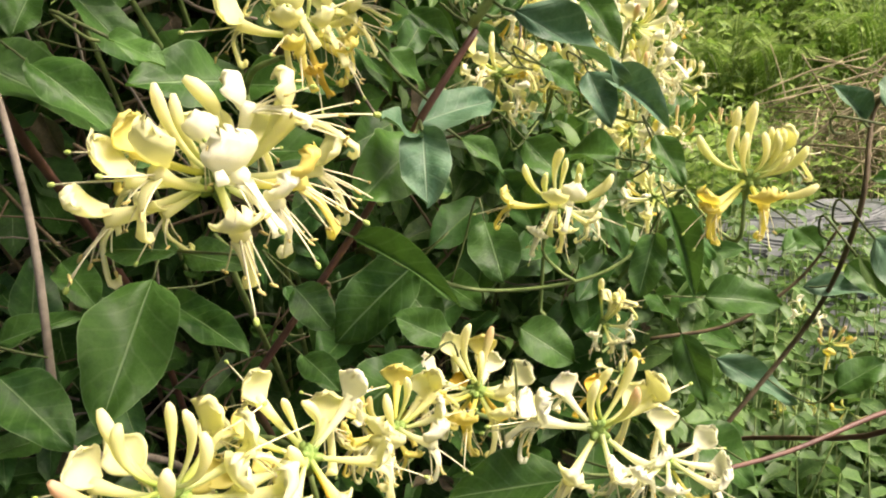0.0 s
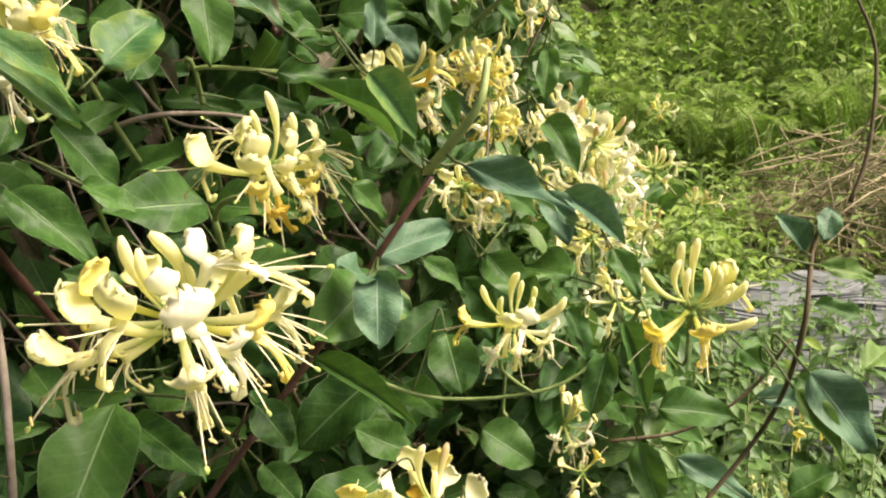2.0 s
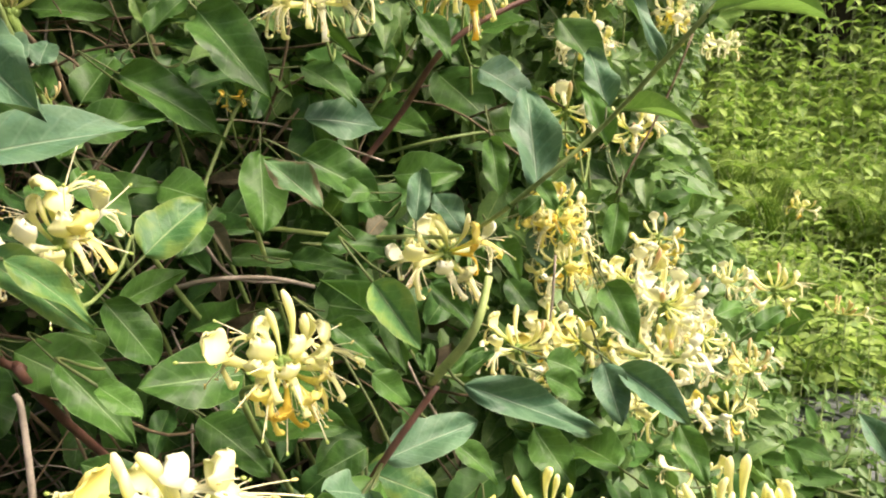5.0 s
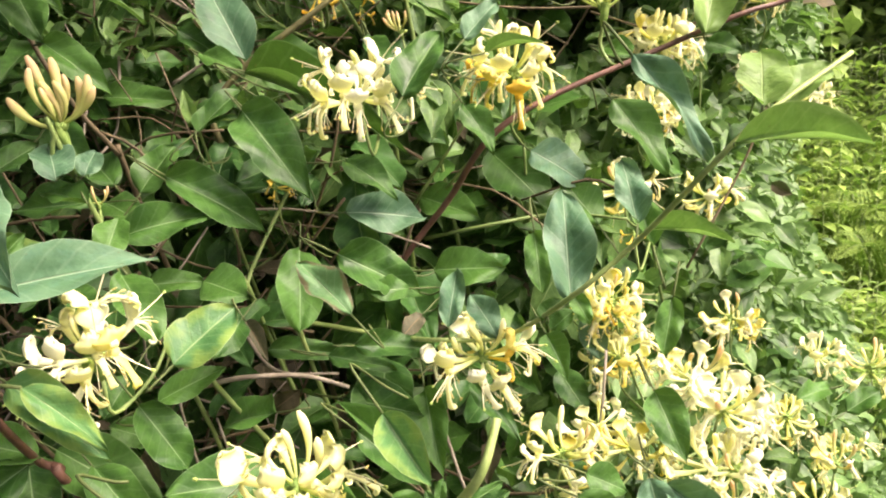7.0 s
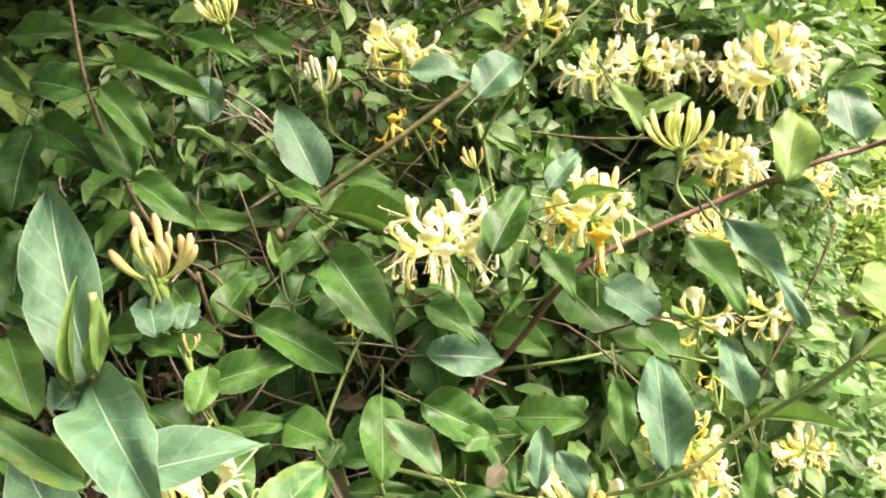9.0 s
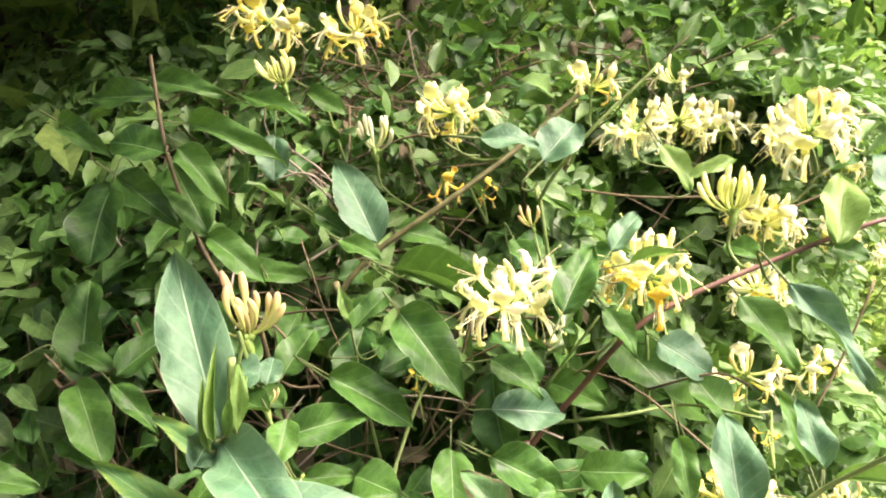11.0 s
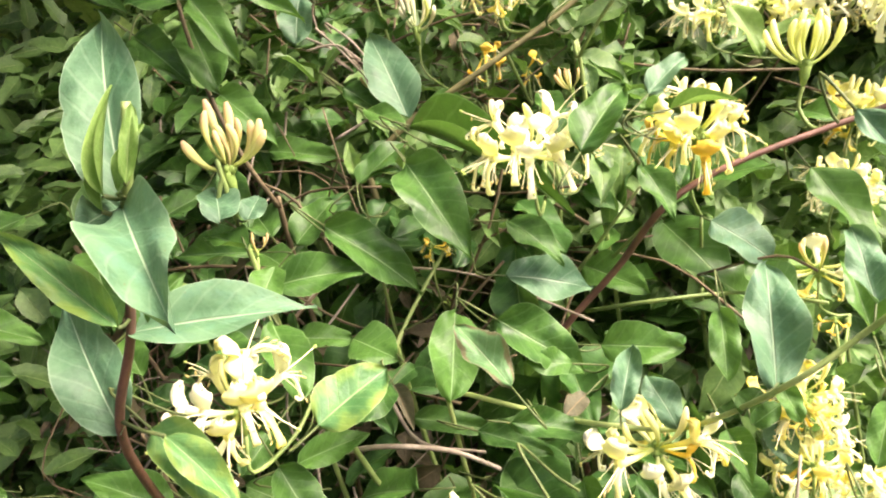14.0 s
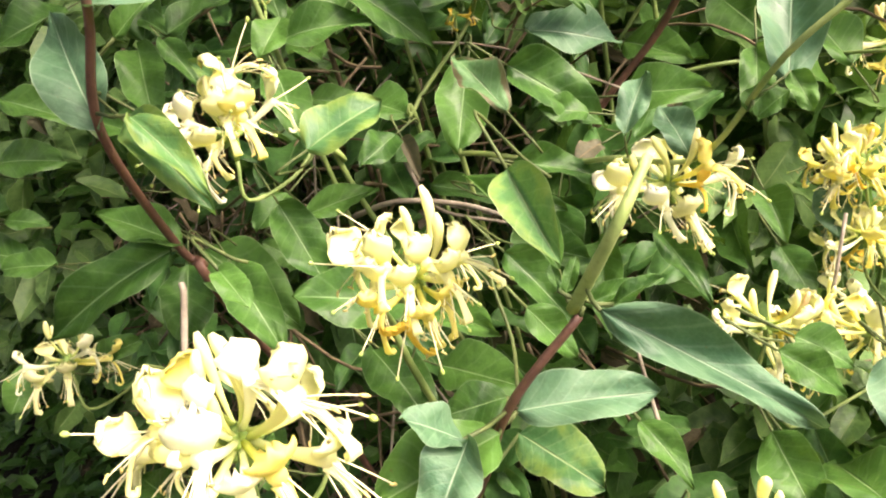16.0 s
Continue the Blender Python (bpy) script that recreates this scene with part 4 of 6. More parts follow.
leaf(s, (-0.168, 0.405, 1.191), (-0.188, 0.420, 1.212), 0.022, (0.52, -0.48, 0.70), 1, 'grey')
leaf(s, (-0.165, 0.421, 1.193), (-0.169, 0.434, 1.208), 0.014, (0.51, -0.56, 0.65), 1, 'grey')
leaf(s, (-0.161, 0.418, 1.178), (-0.199, 0.426, 1.186), 0.018, (0.13, -0.55, 0.83), 1, 'green')
leaf(s, (-0.236, 0.547, 1.178), (-0.223, 0.567, 1.214), 0.028, (0.26, -0.81, 0.52), 1, 'green')
leaf(s, (-0.168, 0.448, 1.168), (-0.162, 0.428, 1.146), 0.019, (0.49, -0.58, 0.65), 1, 'green')
grow(s)

s = shoot('upright honeysuckle stem with opposite oval leaves', BROWN_STEM, 0.002)
s.line = [(-0.270, 0.563, 1.207), (-0.277, 0.534, 1.238), (-0.297, 0.517, 1.283), (-0.306, 0.492, 1.345), (-0.321, 0.489, 1.416)]
leaf(s, (-0.304, 0.490, 1.342), (-0.351, 0.481, 1.354), 0.036, (0.28, -0.76, 0.58), 0, 'green')
leaf(s, (-0.311, 0.523, 1.368), (-0.242, 0.548, 1.344), 0.023, (0.46, -0.78, 0.42), 2, 'green')
leaf(s, (-0.299, 0.495, 1.345), (-0.261, 0.507, 1.304), 0.024, (0.65, -0.66, 0.36), 2, 'green')
leaf(s, (-0.360, 0.496, 1.320), (-0.362, 0.473, 1.260), 0.040, (0.29, -0.81, 0.51), 1, 'green')
leaf(s, (-0.282, 0.511, 1.281), (-0.241, 0.527, 1.249), 0.026, (0.61, -0.66, 0.43), 2, 'green')
leaf(s, (-0.318, 0.513, 1.337), (-0.275, 0.502, 1.286), 0.032, (0.30, -0.76, 0.58), 1, 'green')
leaf(s, (-0.327, 0.614, 1.254), (-0.269, 0.635, 1.254), 0.025, (0.30, -0.83, 0.47), 0, 'green')
leaf(s, (-0.271, 0.579, 1.368), (-0.263, 0.566, 1.331), 0.027, (0.29, -0.79, 0.54), 1, 'grey')
leaf(s, (-0.321, 0.498, 1.387), (-0.373, 0.478, 1.386), 0.023, (0.33, -0.88, 0.33), 0, 'green')
leaf(s, (-0.442, 0.619, 1.436), (-0.374, 0.645, 1.427), 0.026, (0.38, -0.86, 0.36), 0, 'green')
leaf(s, (-0.367, 0.507, 1.327), (-0.306, 0.505, 1.292), 0.030, (0.15, -0.87, 0.47), 2, 'green')
leaf(s, (-0.411, 0.492, 1.369), (-0.358, 0.489, 1.343), 0.021, (0.36, -0.83, 0.43), 2, 'green')
grow(s)

s = shoot('leafy honeysuckle shoot with oval leaves on a thin twig', BROWN_STEM, 0.0016)
s.line = [(-0.409, 0.501, 1.162), (-0.370, 0.510, 1.178), (-0.344, 0.537, 1.205)]
leaf(s, (-0.394, 0.505, 1.171), (-0.411, 0.522, 1.247), 0.037, (0.30, -0.79, 0.53), 1, 'green')
leaf(s, (-0.351, 0.497, 1.175), (-0.326, 0.540, 1.217), 0.027, (0.38, -0.67, 0.64), 0, 'green')
leaf(s, (-0.370, 0.510, 1.177), (-0.402, 0.502, 1.195), 0.018, (0.49, -0.67, 0.56), 1, 'green')
leaf(s, (-0.262, 0.536, 1.171), (-0.334, 0.519, 1.167), 0.023, (0.16, -0.83, 0.54), 0, 'green')
leaf(s, (-0.389, 0.495, 1.166), (-0.343, 0.477, 1.116), 0.034, (0.44, -0.58, 0.69), 1, 'green')
leaf(s, (-0.346, 0.488, 1.170), (-0.311, 0.497, 1.137), 0.018, (0.65, -0.63, 0.42), 2, 'green')
leaf(s, (-0.303, 0.487, 1.131), (-0.339, 0.503, 1.116), 0.018, (-0.43, -0.57, 0.70), 1, 'green')
leaf(s, (-0.244, 0.418, 1.095), (-0.294, 0.406, 1.112), 0.020, (0.28, -0.68, 0.68), 2, 'green')
leaf(s, (-0.398, 0.491, 1.124), (-0.350, 0.478, 1.114), 0.024, (-0.04, -0.61, 0.79), 1, 'green')
leaf(s, (-0.253, 0.431, 1.097), (-0.280, 0.437, 1.120), 0.019, (0.33, -0.59, 0.74), 1, 'green')
leaf(s, (-0.314, 0.554, 1.232), (-0.280, 0.542, 1.189), 0.024, (0.28, -0.77, 0.58), 0, 'green')
leaf(s, (-0.266, 0.554, 1.183), (-0.304, 0.570, 1.206), 0.029, (0.09, -0.68, 0.73), 1, 'green')
leaf(s, (-0.269, 0.547, 1.170), (-0.227, 0.533, 1.160), 0.025, (0.07, -0.67, 0.74), 1, 'green')
leaf(s, (-0.270, 0.427, 1.077), (-0.234, 0.408, 1.096), 0.016, (-0.48, -0.44, 0.75), 1, 'young')
leaf(s, (-0.251, 0.487, 1.122), (-0.296, 0.476, 1.154), 0.018, (0.45, -0.62, 0.64), 2, 'mottled')
grow(s)

s = shoot('honeysuckle shoot with open white and cream flower head', GREEN_STEM, 0.0018)
head(s, (-0.052, 0.528, 1.238), 0.043, 16, 3, 0, 'white', 18, ([(-0.75, 0.3, 0.5), (0.4, 0.5, 0.45), (0.55, 0.1, 0.75), (1, 0.1, 0.35), (0.75, -0.3, 0.5), (-0.3, 0.85, -0.05), (0.15, 0.9, -0.05), (-1.05, 0.2, 0.02), (0.85, 0.5, -0.2), (-0.75, 0.6, -0.1), (0.35, 0.75, -0.3), (-0.3, -0.6, 0.5), (0.3, -0.6, 0.5), (-0.1, 0.5, 0.5)], [(-0.5, 0.1, 0.85), (-0.13, 0.1, 0.98), (0.22, 0.1, 0.88), (0.05, 0.2, 0.7)], []))
leaf(s, (-0.141, 0.559, 1.260), (-0.119, 0.588, 1.255), 0.023, (0.82, -0.45, 0.35), 0, 'green')
leaf(s, (-0.011, 0.500, 1.235), (0.002, 0.527, 1.278), 0.025, (0.23, -0.78, 0.59), 2, 'green')
leaf(s, (-0.061, 0.567, 1.283), (-0.044, 0.553, 1.264), 0.017, (0.13, -0.73, 0.67), 1, 'green')
grow(s)

s = shoot('young honeysuckle shoot with pale folded tip leaves', GREEN_STEM, 0.0012)
s.line = [(-0.176, 0.560, 1.172), (-0.174, 0.549, 1.192), (-0.170, 0.532, 1.214), (-0.166, 0.518, 1.230)]
leaf(s, (-0.166, 0.519, 1.226), (-0.170, 0.513, 1.246), 0.010, (0.3, -0.8, 0.5), 4, 'young')
leaf(s, (-0.165, 0.519, 1.227), (-0.160, 0.514, 1.240), 0.007, (-0.3, -0.8, 0.5), 4, 'young')
leaf(s, (-0.166, 0.520, 1.226), (-0.142, 0.530, 1.246), 0.013, (0.25, -0.85, 0.45), 0, 'green')
leaf(s, (-0.167, 0.522, 1.222), (-0.140, 0.526, 1.232), 0.010, (0.2, -0.7, 0.65), 0, 'mottled')
grow(s)

s = shoot('thin twig with withered orange flowers among leaves', GREEN_STEM, 0.0012)
head(s, (-0.128, 0.552, 1.184), 0.019, 0, 0, 4, 'orange', 79)
leaf(s, (-0.426, 0.405, 1.180), (-0.430, 0.404, 1.155), 0.012, (0.3, -0.85, 0.4), 4, 'dead')
leaf(s, (-0.402, 0.424, 1.112), (-0.388, 0.422, 1.100), 0.011, (0.3, -0.85, 0.4), 4, 'dead')
grow(s)

s = shoot('honeysuckle shoot with yellow flower head and narrow leaves', GREEN_STEM, 0.0018)
head(s, (0.026, 0.608, 1.259), 0.046, 12, 6, 2, 'cream', 19, ([(-0.7, 0.2, 0.45), (-0.2, 0.3, 0.8), (0.5, 0.3, 0.6), (-0.5, 0.75, 0.1), (0, 0.9, 0), (0.85, 0.4, 0.1), (0.3, -0.6, 0.4), (0.6, 0.6, -0.2)], [(-0.4, 0, 0.95), (0.05, 0, 1.05), (0.4, 0, 0.9), (0.1, 0.3, 0.7)], [(-0.3, 0.8, -0.3), (0.3, 0.7, -0.5), (-0.8, 0.4, -0.1)]))
leaf(s, (0.009, 0.552, 1.275), (0.024, 0.571, 1.302), 0.016, (0.23, -0.78, 0.58), 1, 'grey')
leaf(s, (0.019, 0.562, 1.266), (0.052, 0.575, 1.276), 0.007, (0.25, -0.85, 0.46), 4, 'young')
leaf(s, (0.002, 0.573, 1.236), (0.025, 0.566, 1.207), 0.019, (0.31, -0.76, 0.57), 2, 'green')
leaf(s, (-0.054, 0.644, 1.173), (-0.004, 0.628, 1.162), 0.029, (-0.24, -0.77, 0.58), 0, 'green')
leaf(s, (-0.012, 0.699, 1.207), (0.040, 0.672, 1.167), 0.045, (0.06, -0.79, 0.60), 0, 'green')
leaf(s, (0.029, 0.656, 1.208), (0.069, 0.657, 1.187), 0.035, (0.24, -0.75, 0.62), 1, 'grey')
leaf(s, (0.087, 0.664, 1.244), (0.130, 0.655, 1.194), 0.031, (0.25, -0.70, 0.67), 0, 'green')
leaf(s, (0.058, 0.704, 1.146), (0.035, 0.648, 1.175), 0.035, (0.89, -0.16, 0.42), 0, 'green')
grow(s)

s = shoot('arching dark red honeysuckle stem with bud head and leaf pairs', RED_STEM, 0.0023)
s.line = [(-0.062, 0.623, 1.125), (-0.022, 0.618, 1.175), (0.012, 0.595, 1.215), (0.047, 0.610, 1.242), (0.118, 0.643, 1.276), (0.172, 0.654, 1.299), (0.200, 0.666, 1.308), (0.234, 0.658, 1.320)]
head(s, (0.083, 0.642, 1.304), 0.044, 0, 20, 0, 'budgreen', 20, ([], [(-0.5, 0.1, 0.85), (-0.35, 0.3, 0.85), (-0.2, 0, 1), (-0.1, 0.3, 0.9), (0.05, 0, 1.05), (0.1, 0.3, 0.9), (0.25, 0.1, 0.95), (0.35, 0.3, 0.8), (0.5, 0.1, 0.85), (0, 0.5, 0.7), (0.2, 0.5, 0.65), (-0.3, -0.3, 0.8), (0.3, -0.3, 0.8), (-0.6, 0.2, 0.6)], []))
leaf(s, (0.149, 0.633, 1.283), (0.158, 0.662, 1.336), 0.029, (0.25, -0.70, 0.67), 1, 'young')
leaf(s, (0.150, 0.663, 1.283), (0.173, 0.658, 1.276), 0.017, (-0.06, -0.90, 0.43), 1, 'green')
leaf(s, (0.113, 0.520, 1.256), (0.157, 0.510, 1.204), 0.018, (0.25, -0.70, 0.67), 0, 'grey')
leaf(s, (0.197, 0.686, 1.313), (0.190, 0.705, 1.358), 0.035, (0.25, -0.70, 0.67), 1, 'grey')
leaf(s, (0.203, 0.668, 1.314), (0.238, 0.679, 1.316), 0.020, (0.03, -0.76, 0.65), 1, 'young')
leaf(s, (0.184, 0.527, 1.225), (0.186, 0.495, 1.217), 0.020, (-0.24, -0.26, 0.94), 1, 'young')
leaf(s, (0.079, 0.678, 1.284), (0.100, 0.656, 1.277), 0.021, (-0.40, -0.60, 0.69), 1, 'green')
grow(s)

s = shoot('honeysuckle shoot with cream flowers behind the arching stem', GREEN_STEM, 0.0018)
head(s, (0.108, 0.866, 1.310), 0.042, 11, 4, 2, 'cream', 21)
head(s, (0.112, 0.888, 1.319), 0.037, 12, 3, 1, 'white', 22)
head(s, (0.103, 0.826, 1.246), 0.033, 10, 2, 1, 'white', 23)
head(s, (0.219, 1.212, 1.331), 0.033, 8, 2, 1, 'white', 24)
head(s, (0.101, 0.805, 1.245), 0.033, 8, 1, 1, 'cream', 25)
head(s, (0.220, 1.212, 1.410), 0.033, 6, 2, 2, 'cream', 26)
head(s, (0.218, 1.209, 1.312), 0.035, 7, 2, 2, 'cream', 27)
head(s, (0.303, 1.348, 1.293), 0.037, 8, 2, 0, 'white', 28)
leaf(s, (0.025, 0.709, 1.369), (0.051, 0.699, 1.331), 0.021, (0.29, -0.78, 0.55), 1, 'young')
leaf(s, (0.050, 0.708, 1.341), (0.085, 0.722, 1.359), 0.014, (0.15, -0.91, 0.39), 1, 'young')
grow(s)

s = shoot('honeysuckle shoot with white flower heads high on the hedge', GREEN_STEM, 0.0016)
head(s, (0.142, 0.757, 1.382), 0.048, 16, 8, 0, 'white', 29)
head(s, (-0.015, 0.860, 1.412), 0.040, 11, 4, 0, 'white', 30)
head(s, (0.025, 0.898, 1.425), 0.040, 11, 7, 1, 'white', 31)
head(s, (0.068, 0.936, 1.420), 0.041, 11, 4, 1, 'white', 32)
leaf(s, (0.159, 0.771, 1.353), (0.180, 0.781, 1.369), 0.023, (-0.04, -0.77, 0.64), 1, 'green')
leaf(s, (-0.033, 0.993, 1.369), (0.004, 0.962, 1.345), 0.033, (-0.19, -0.74, 0.65), 1, 'green')
grow(s)

s = shoot('honeysuckle shoot with yellow flowers and faded orange blooms below', OLIVE_STEM, 0.0026)
head(s, (-0.164, 0.712, 1.406), 0.042, 7, 9, 4, 'yellow', 33)
head(s, (-0.163, 0.686, 1.343), 0.029, 0, 0, 4, 'orange', 34)
head(s, (-0.132, 0.706, 1.332), 0.020, 1, 0, 3, 'orange', 35)
s.line = [(-0.231, 0.625, 1.240), (-0.198, 0.628, 1.277), (-0.143, 0.640, 1.317), (-0.089, 0.663, 1.363), (-0.044, 0.682, 1.408), (-0.011, 0.696, 1.440)]
leaf(s, (-0.066, 0.503, 1.344), (-0.030, 0.511, 1.342), 0.019, (0.21, -0.79, 0.57), 1, 'grey')
leaf(s, (-0.038, 0.551, 1.336), (-0.019, 0.574, 1.367), 0.030, (0.38, -0.82, 0.43), 1, 'grey')
leaf(s, (-0.204, 0.640, 1.281), (-0.254, 0.649, 1.359), 0.042, (0.25, -0.70, 0.67), 5, 'grey')
leaf(s, (-0.264, 0.631, 1.309), (-0.234, 0.642, 1.291), 0.022, (0.51, -0.75, 0.41), 1, 'green')
leaf(s, (-0.218, 0.600, 1.283), (-0.180, 0.595, 1.270), 0.018, (-0.01, -0.78, 0.63), 1, 'green')
leaf(s, (-0.185, 0.634, 1.294), (-0.141, 0.651, 1.285), 0.023, (0.39, -0.81, 0.43), 0, 'green')
grow(s)

s = shoot('honeysuckle shoot with slender white buds', GREEN_STEM, 0.0016)
head(s, (-0.245, 0.711, 1.373), 0.044, 0, 9, 0, 'budwhite', 36, ([], [(-0.6, 0, 0.75), (-0.45, 0.1, 0.85), (-0.25, 0.1, 0.95), (-0.1, 0, 1), (0.1, 0.1, 1), (0.25, 0, 0.95), (0.4, 0.1, 0.9), (0.6, 0, 0.75), (0.75, 0.1, 0.55)], []))
head(s, (-0.241, 0.650, 1.308), 0.024, 1, 2, 0, 'budwhite', 37)
head(s, (-0.063, 0.627, 1.295), 0.022, 0, 9, 0, 'budpink', 38)
grow(s)

s = shoot('honeysuckle shoot with bud head near the hedge top', GREEN_STEM, 0.0016)
head(s, (-0.326, 0.673, 1.437), 0.040, 0, 14, 0, 'budgreen', 39)
head(s, (-0.359, 0.693, 1.507), 0.044, 10, 0, 3, 'yellow', 40)
head(s, (-0.278, 0.725, 1.496), 0.042, 8, 3, 2, 'yellow', 41)
leaf(s, (-0.366, 0.660, 1.425), (-0.292, 0.664, 1.400), 0.021, (0.30, -0.74, 0.60), 1, 'green')
leaf(s, (-0.335, 0.732, 1.445), (-0.292, 0.732, 1.419), 0.025, (0.25, -0.78, 0.58), 1, 'green')
grow(s)

s = shoot('honeysuckle shoot with pale flower heads among hedge leaves', GREEN_STEM, 0.0016)
head(s, (-0.031, 0.687, 1.416), 0.033, 4, 6, 1, 'cream', 42)
head(s, (0.013, 1.001, 1.491), 0.035, 4, 6, 0, 'cream', 43)
s.line = [(-0.055, 0.616, 1.317), (-0.019, 0.599, 1.359), (0.033, 0.609, 1.412)]
grow(s)

s = shoot('honeysuckle shoot with fading yellow flowers', GREEN_STEM, 0.0016)
head(s, (0.093, 0.719, 1.178), 0.035, 5, 4, 2, 'cream', 44)
head(s, (0.159, 0.967, 1.162), 0.037, 7, 5, 2, 'cream', 45)
head(s, (0.107, 0.636, 1.151), 0.015, 0, 0, 3, 'orange', 46)
leaf(s, (0.081, 0.645, 1.155), (0.053, 0.656, 1.190), 0.029, (0.38, -0.71, 0.59), 0, 'green')
leaf(s, (0.125, 0.539, 1.151), (0.110, 0.558, 1.192), 0.016, (0.25, -0.78, 0.58), 2, 'green')
grow(s)

s = shoot('honeysuckle shoot with yellow and orange flower head', GREEN_STEM, 0.0016)
head(s, (0.085, 0.642, 1.100), 0.033, 7, 4, 2, 'yellow', 47)
head(s, (0.094, 0.667, 1.058), 0.032, 7, 0, 2, 'cream', 48)
head(s, (0.095, 0.634, 1.095), 0.027, 4, 4, 3, 'yellow', 49)
head(s, (0.104, 0.653, 1.056), 0.025, 4, 0, 4, 'yellow', 50)
leaf(s, (0.136, 0.595, 1.113), (0.132, 0.578, 1.081), 0.017, (0.15, -0.87, 0.46), 1, 'green')
leaf(s, (0.077, 0.647, 1.088), (0.086, 0.630, 1.061), 0.022, (-0.10, -0.90, 0.42), 0, 'grey')
grow(s)

s = shoot('honeysuckle shoot with crowded cream and yellow flower heads', GREEN_STEM, 0.0018)
head(s, (0.150, 0.627, 1.051), 0.032, 8, 5, 1, 'white', 51)
head(s, (0.163, 0.560, 1.016), 0.034, 10, 4, 0, 'white', 52)
head(s, (0.075, 0.543, 1.021), 0.032, 8, 4, 1, 'cream', 53)
head(s, (0.116, 0.563, 1.021), 0.029, 6, 3, 2, 'cream', 54)
head(s, (0.186, 0.697, 1.019), 0.029, 8, 2, 0, 'white', 55)
leaf(s, (0.136, 0.522, 1.020), (0.180, 0.518, 0.991), 0.023, (0.22, -0.88, 0.42), 4, 'grey')
leaf(s, (0.129, 0.542, 1.066), (0.148, 0.520, 1.036), 0.023, (0.02, -0.76, 0.65), 2, 'green')
leaf(s, (0.124, 0.582, 1.045), (0.146, 0.576, 1.020), 0.022, (0.25, -0.87, 0.42), 2, 'green')
leaf(s, (0.095, 0.500, 1.029), (0.118, 0.506, 1.020), 0.019, (0.53, -0.71, 0.47), 2, 'green')
leaf(s, (0.129, 0.520, 1.023), (0.141, 0.498, 0.994), 0.021, (-0.10, -0.67, 0.74), 0, 'grey')
leaf(s, (0.095, 0.470, 1.029), (0.120, 0.486, 1.013), 0.016, (0.68, -0.66, 0.31), 2, 'green')
leaf(s, (0.027, 0.380, 1.095), (0.049, 0.376, 1.069), 0.018, (0.26, -0.87, 0.42), 4, 'mottled')
grow(s)

s = shoot('small honeysuckle flower heads further along the hedge', GREEN_STEM, 0.0016)
head(s, (0.244, 0.938, 0.933), 0.035, 8, 6, 2, 'cream', 56)
head(s, (0.285, 1.041, 0.977), 0.035, 6, 7, 0, 'white', 57)
head(s, (0.299, 0.950, 0.898), 0.033, 7, 5, 0, 'cream', 58)
head(s, (0.276, 0.921, 0.848), 0.037, 8, 3, 1, 'cream', 59)
head(s, (0.188, 0.920, 1.028), 0.031, 8, 3, 2, 'yellow', 60)
head(s, (0.179, 0.789, 1.064), 0.029, 6, 2, 3, 'yellow', 61)
leaf(s, (0.302, 0.948, 0.942), (0.334, 0.962, 0.965), 0.024, (-0.13, -0.76, 0.64), 1, 'green')
leaf(s, (0.277, 0.905, 0.976), (0.247, 0.868, 0.977), 0.022, (0.45, -0.33, 0.83), 1, 'green')
grow(s)

s = shoot('honeysuckle shoot with pinkish buds at the hedge end', GREEN_STEM, 0.0016)
head(s, (0.331, 1.000, 0.976), 0.044, 4, 7, 0, 'white', 62)
head(s, (0.267, 0.785, 0.944), 0.033, 2, 6, 1, 'budpink', 63)
head(s, (0.503, 1.324, 0.878), 0.044, 1, 8, 0, 'budpink', 64)
head(s, (0.469, 1.459, 1.031), 0.039, 4, 2, 1, 'cream', 65)
leaf(s, (0.346, 1.005, 0.931), (0.361, 0.964, 0.955), 0.036, (-0.93, -0.14, 0.35), 1, 'green')
grow(s)

s = shoot('low honeysuckle shoot with small flowers near the stones', GREEN_STEM, 0.0016)
head(s, (0.581, 1.040, 0.604), 0.044, 2, 7, 0, 'budpink', 66)
head(s, (0.546, 1.050, 0.648), 0.033, 4, 1, 0, 'white', 67)
head(s, (0.538, 1.010, 0.503), 0.050, 5, 3, 2, 'yellow', 68)
head(s, (0.578, 0.966, 0.541), 0.033, 2, 1, 1, 'yellow', 69)
leaf(s, (0.252, 0.595, 0.794), (0.319, 0.585, 0.759), 0.023, (0.18, -0.79, 0.59), 0, 'grey')
leaf(s, (0.546, 1.219, 0.535), (0.592, 1.167, 0.517), 0.056, (-0.36, -0.57, 0.73), 1, 'green')
grow(s)

s = shoot('honeysuckle shoot with small yellow flower heads', GREEN_STEM, 0.0016)
head(s, (0.094, 0.638, 1.102), 0.031, 6, 3, 3, 'cream', 70)
head(s, (0.100, 0.629, 1.061), 0.027, 6, 2, 1, 'cream', 71)
head(s, (0.091, 0.593, 1.024), 0.029, 8, 2, 1, 'white', 72)
head(s, (0.082, 0.546, 0.997), 0.023, 5, 1, 1, 'cream', 73)
head(s, (0.167, 0.575, 1.049), 0.033, 10, 6, 1, 'white', 74)
head(s, (0.176, 0.558, 1.018), 0.031, 8, 3, 0, 'white', 75)
head(s, (0.133, 0.587, 1.018), 0.029, 5, 0, 3, 'cream', 76)
head(s, (0.174, 0.591, 0.976), 0.031, 8, 2, 1, 'cream', 77)
head(s, (0.196, 0.594, 0.926), 0.029, 5, 3, 0, 'cream', 78)
leaf(s, (0.052, 0.563, 1.156), (0.061, 0.544, 1.122), 0.017, (0.22, -0.76, 0.61), 1, 'green')
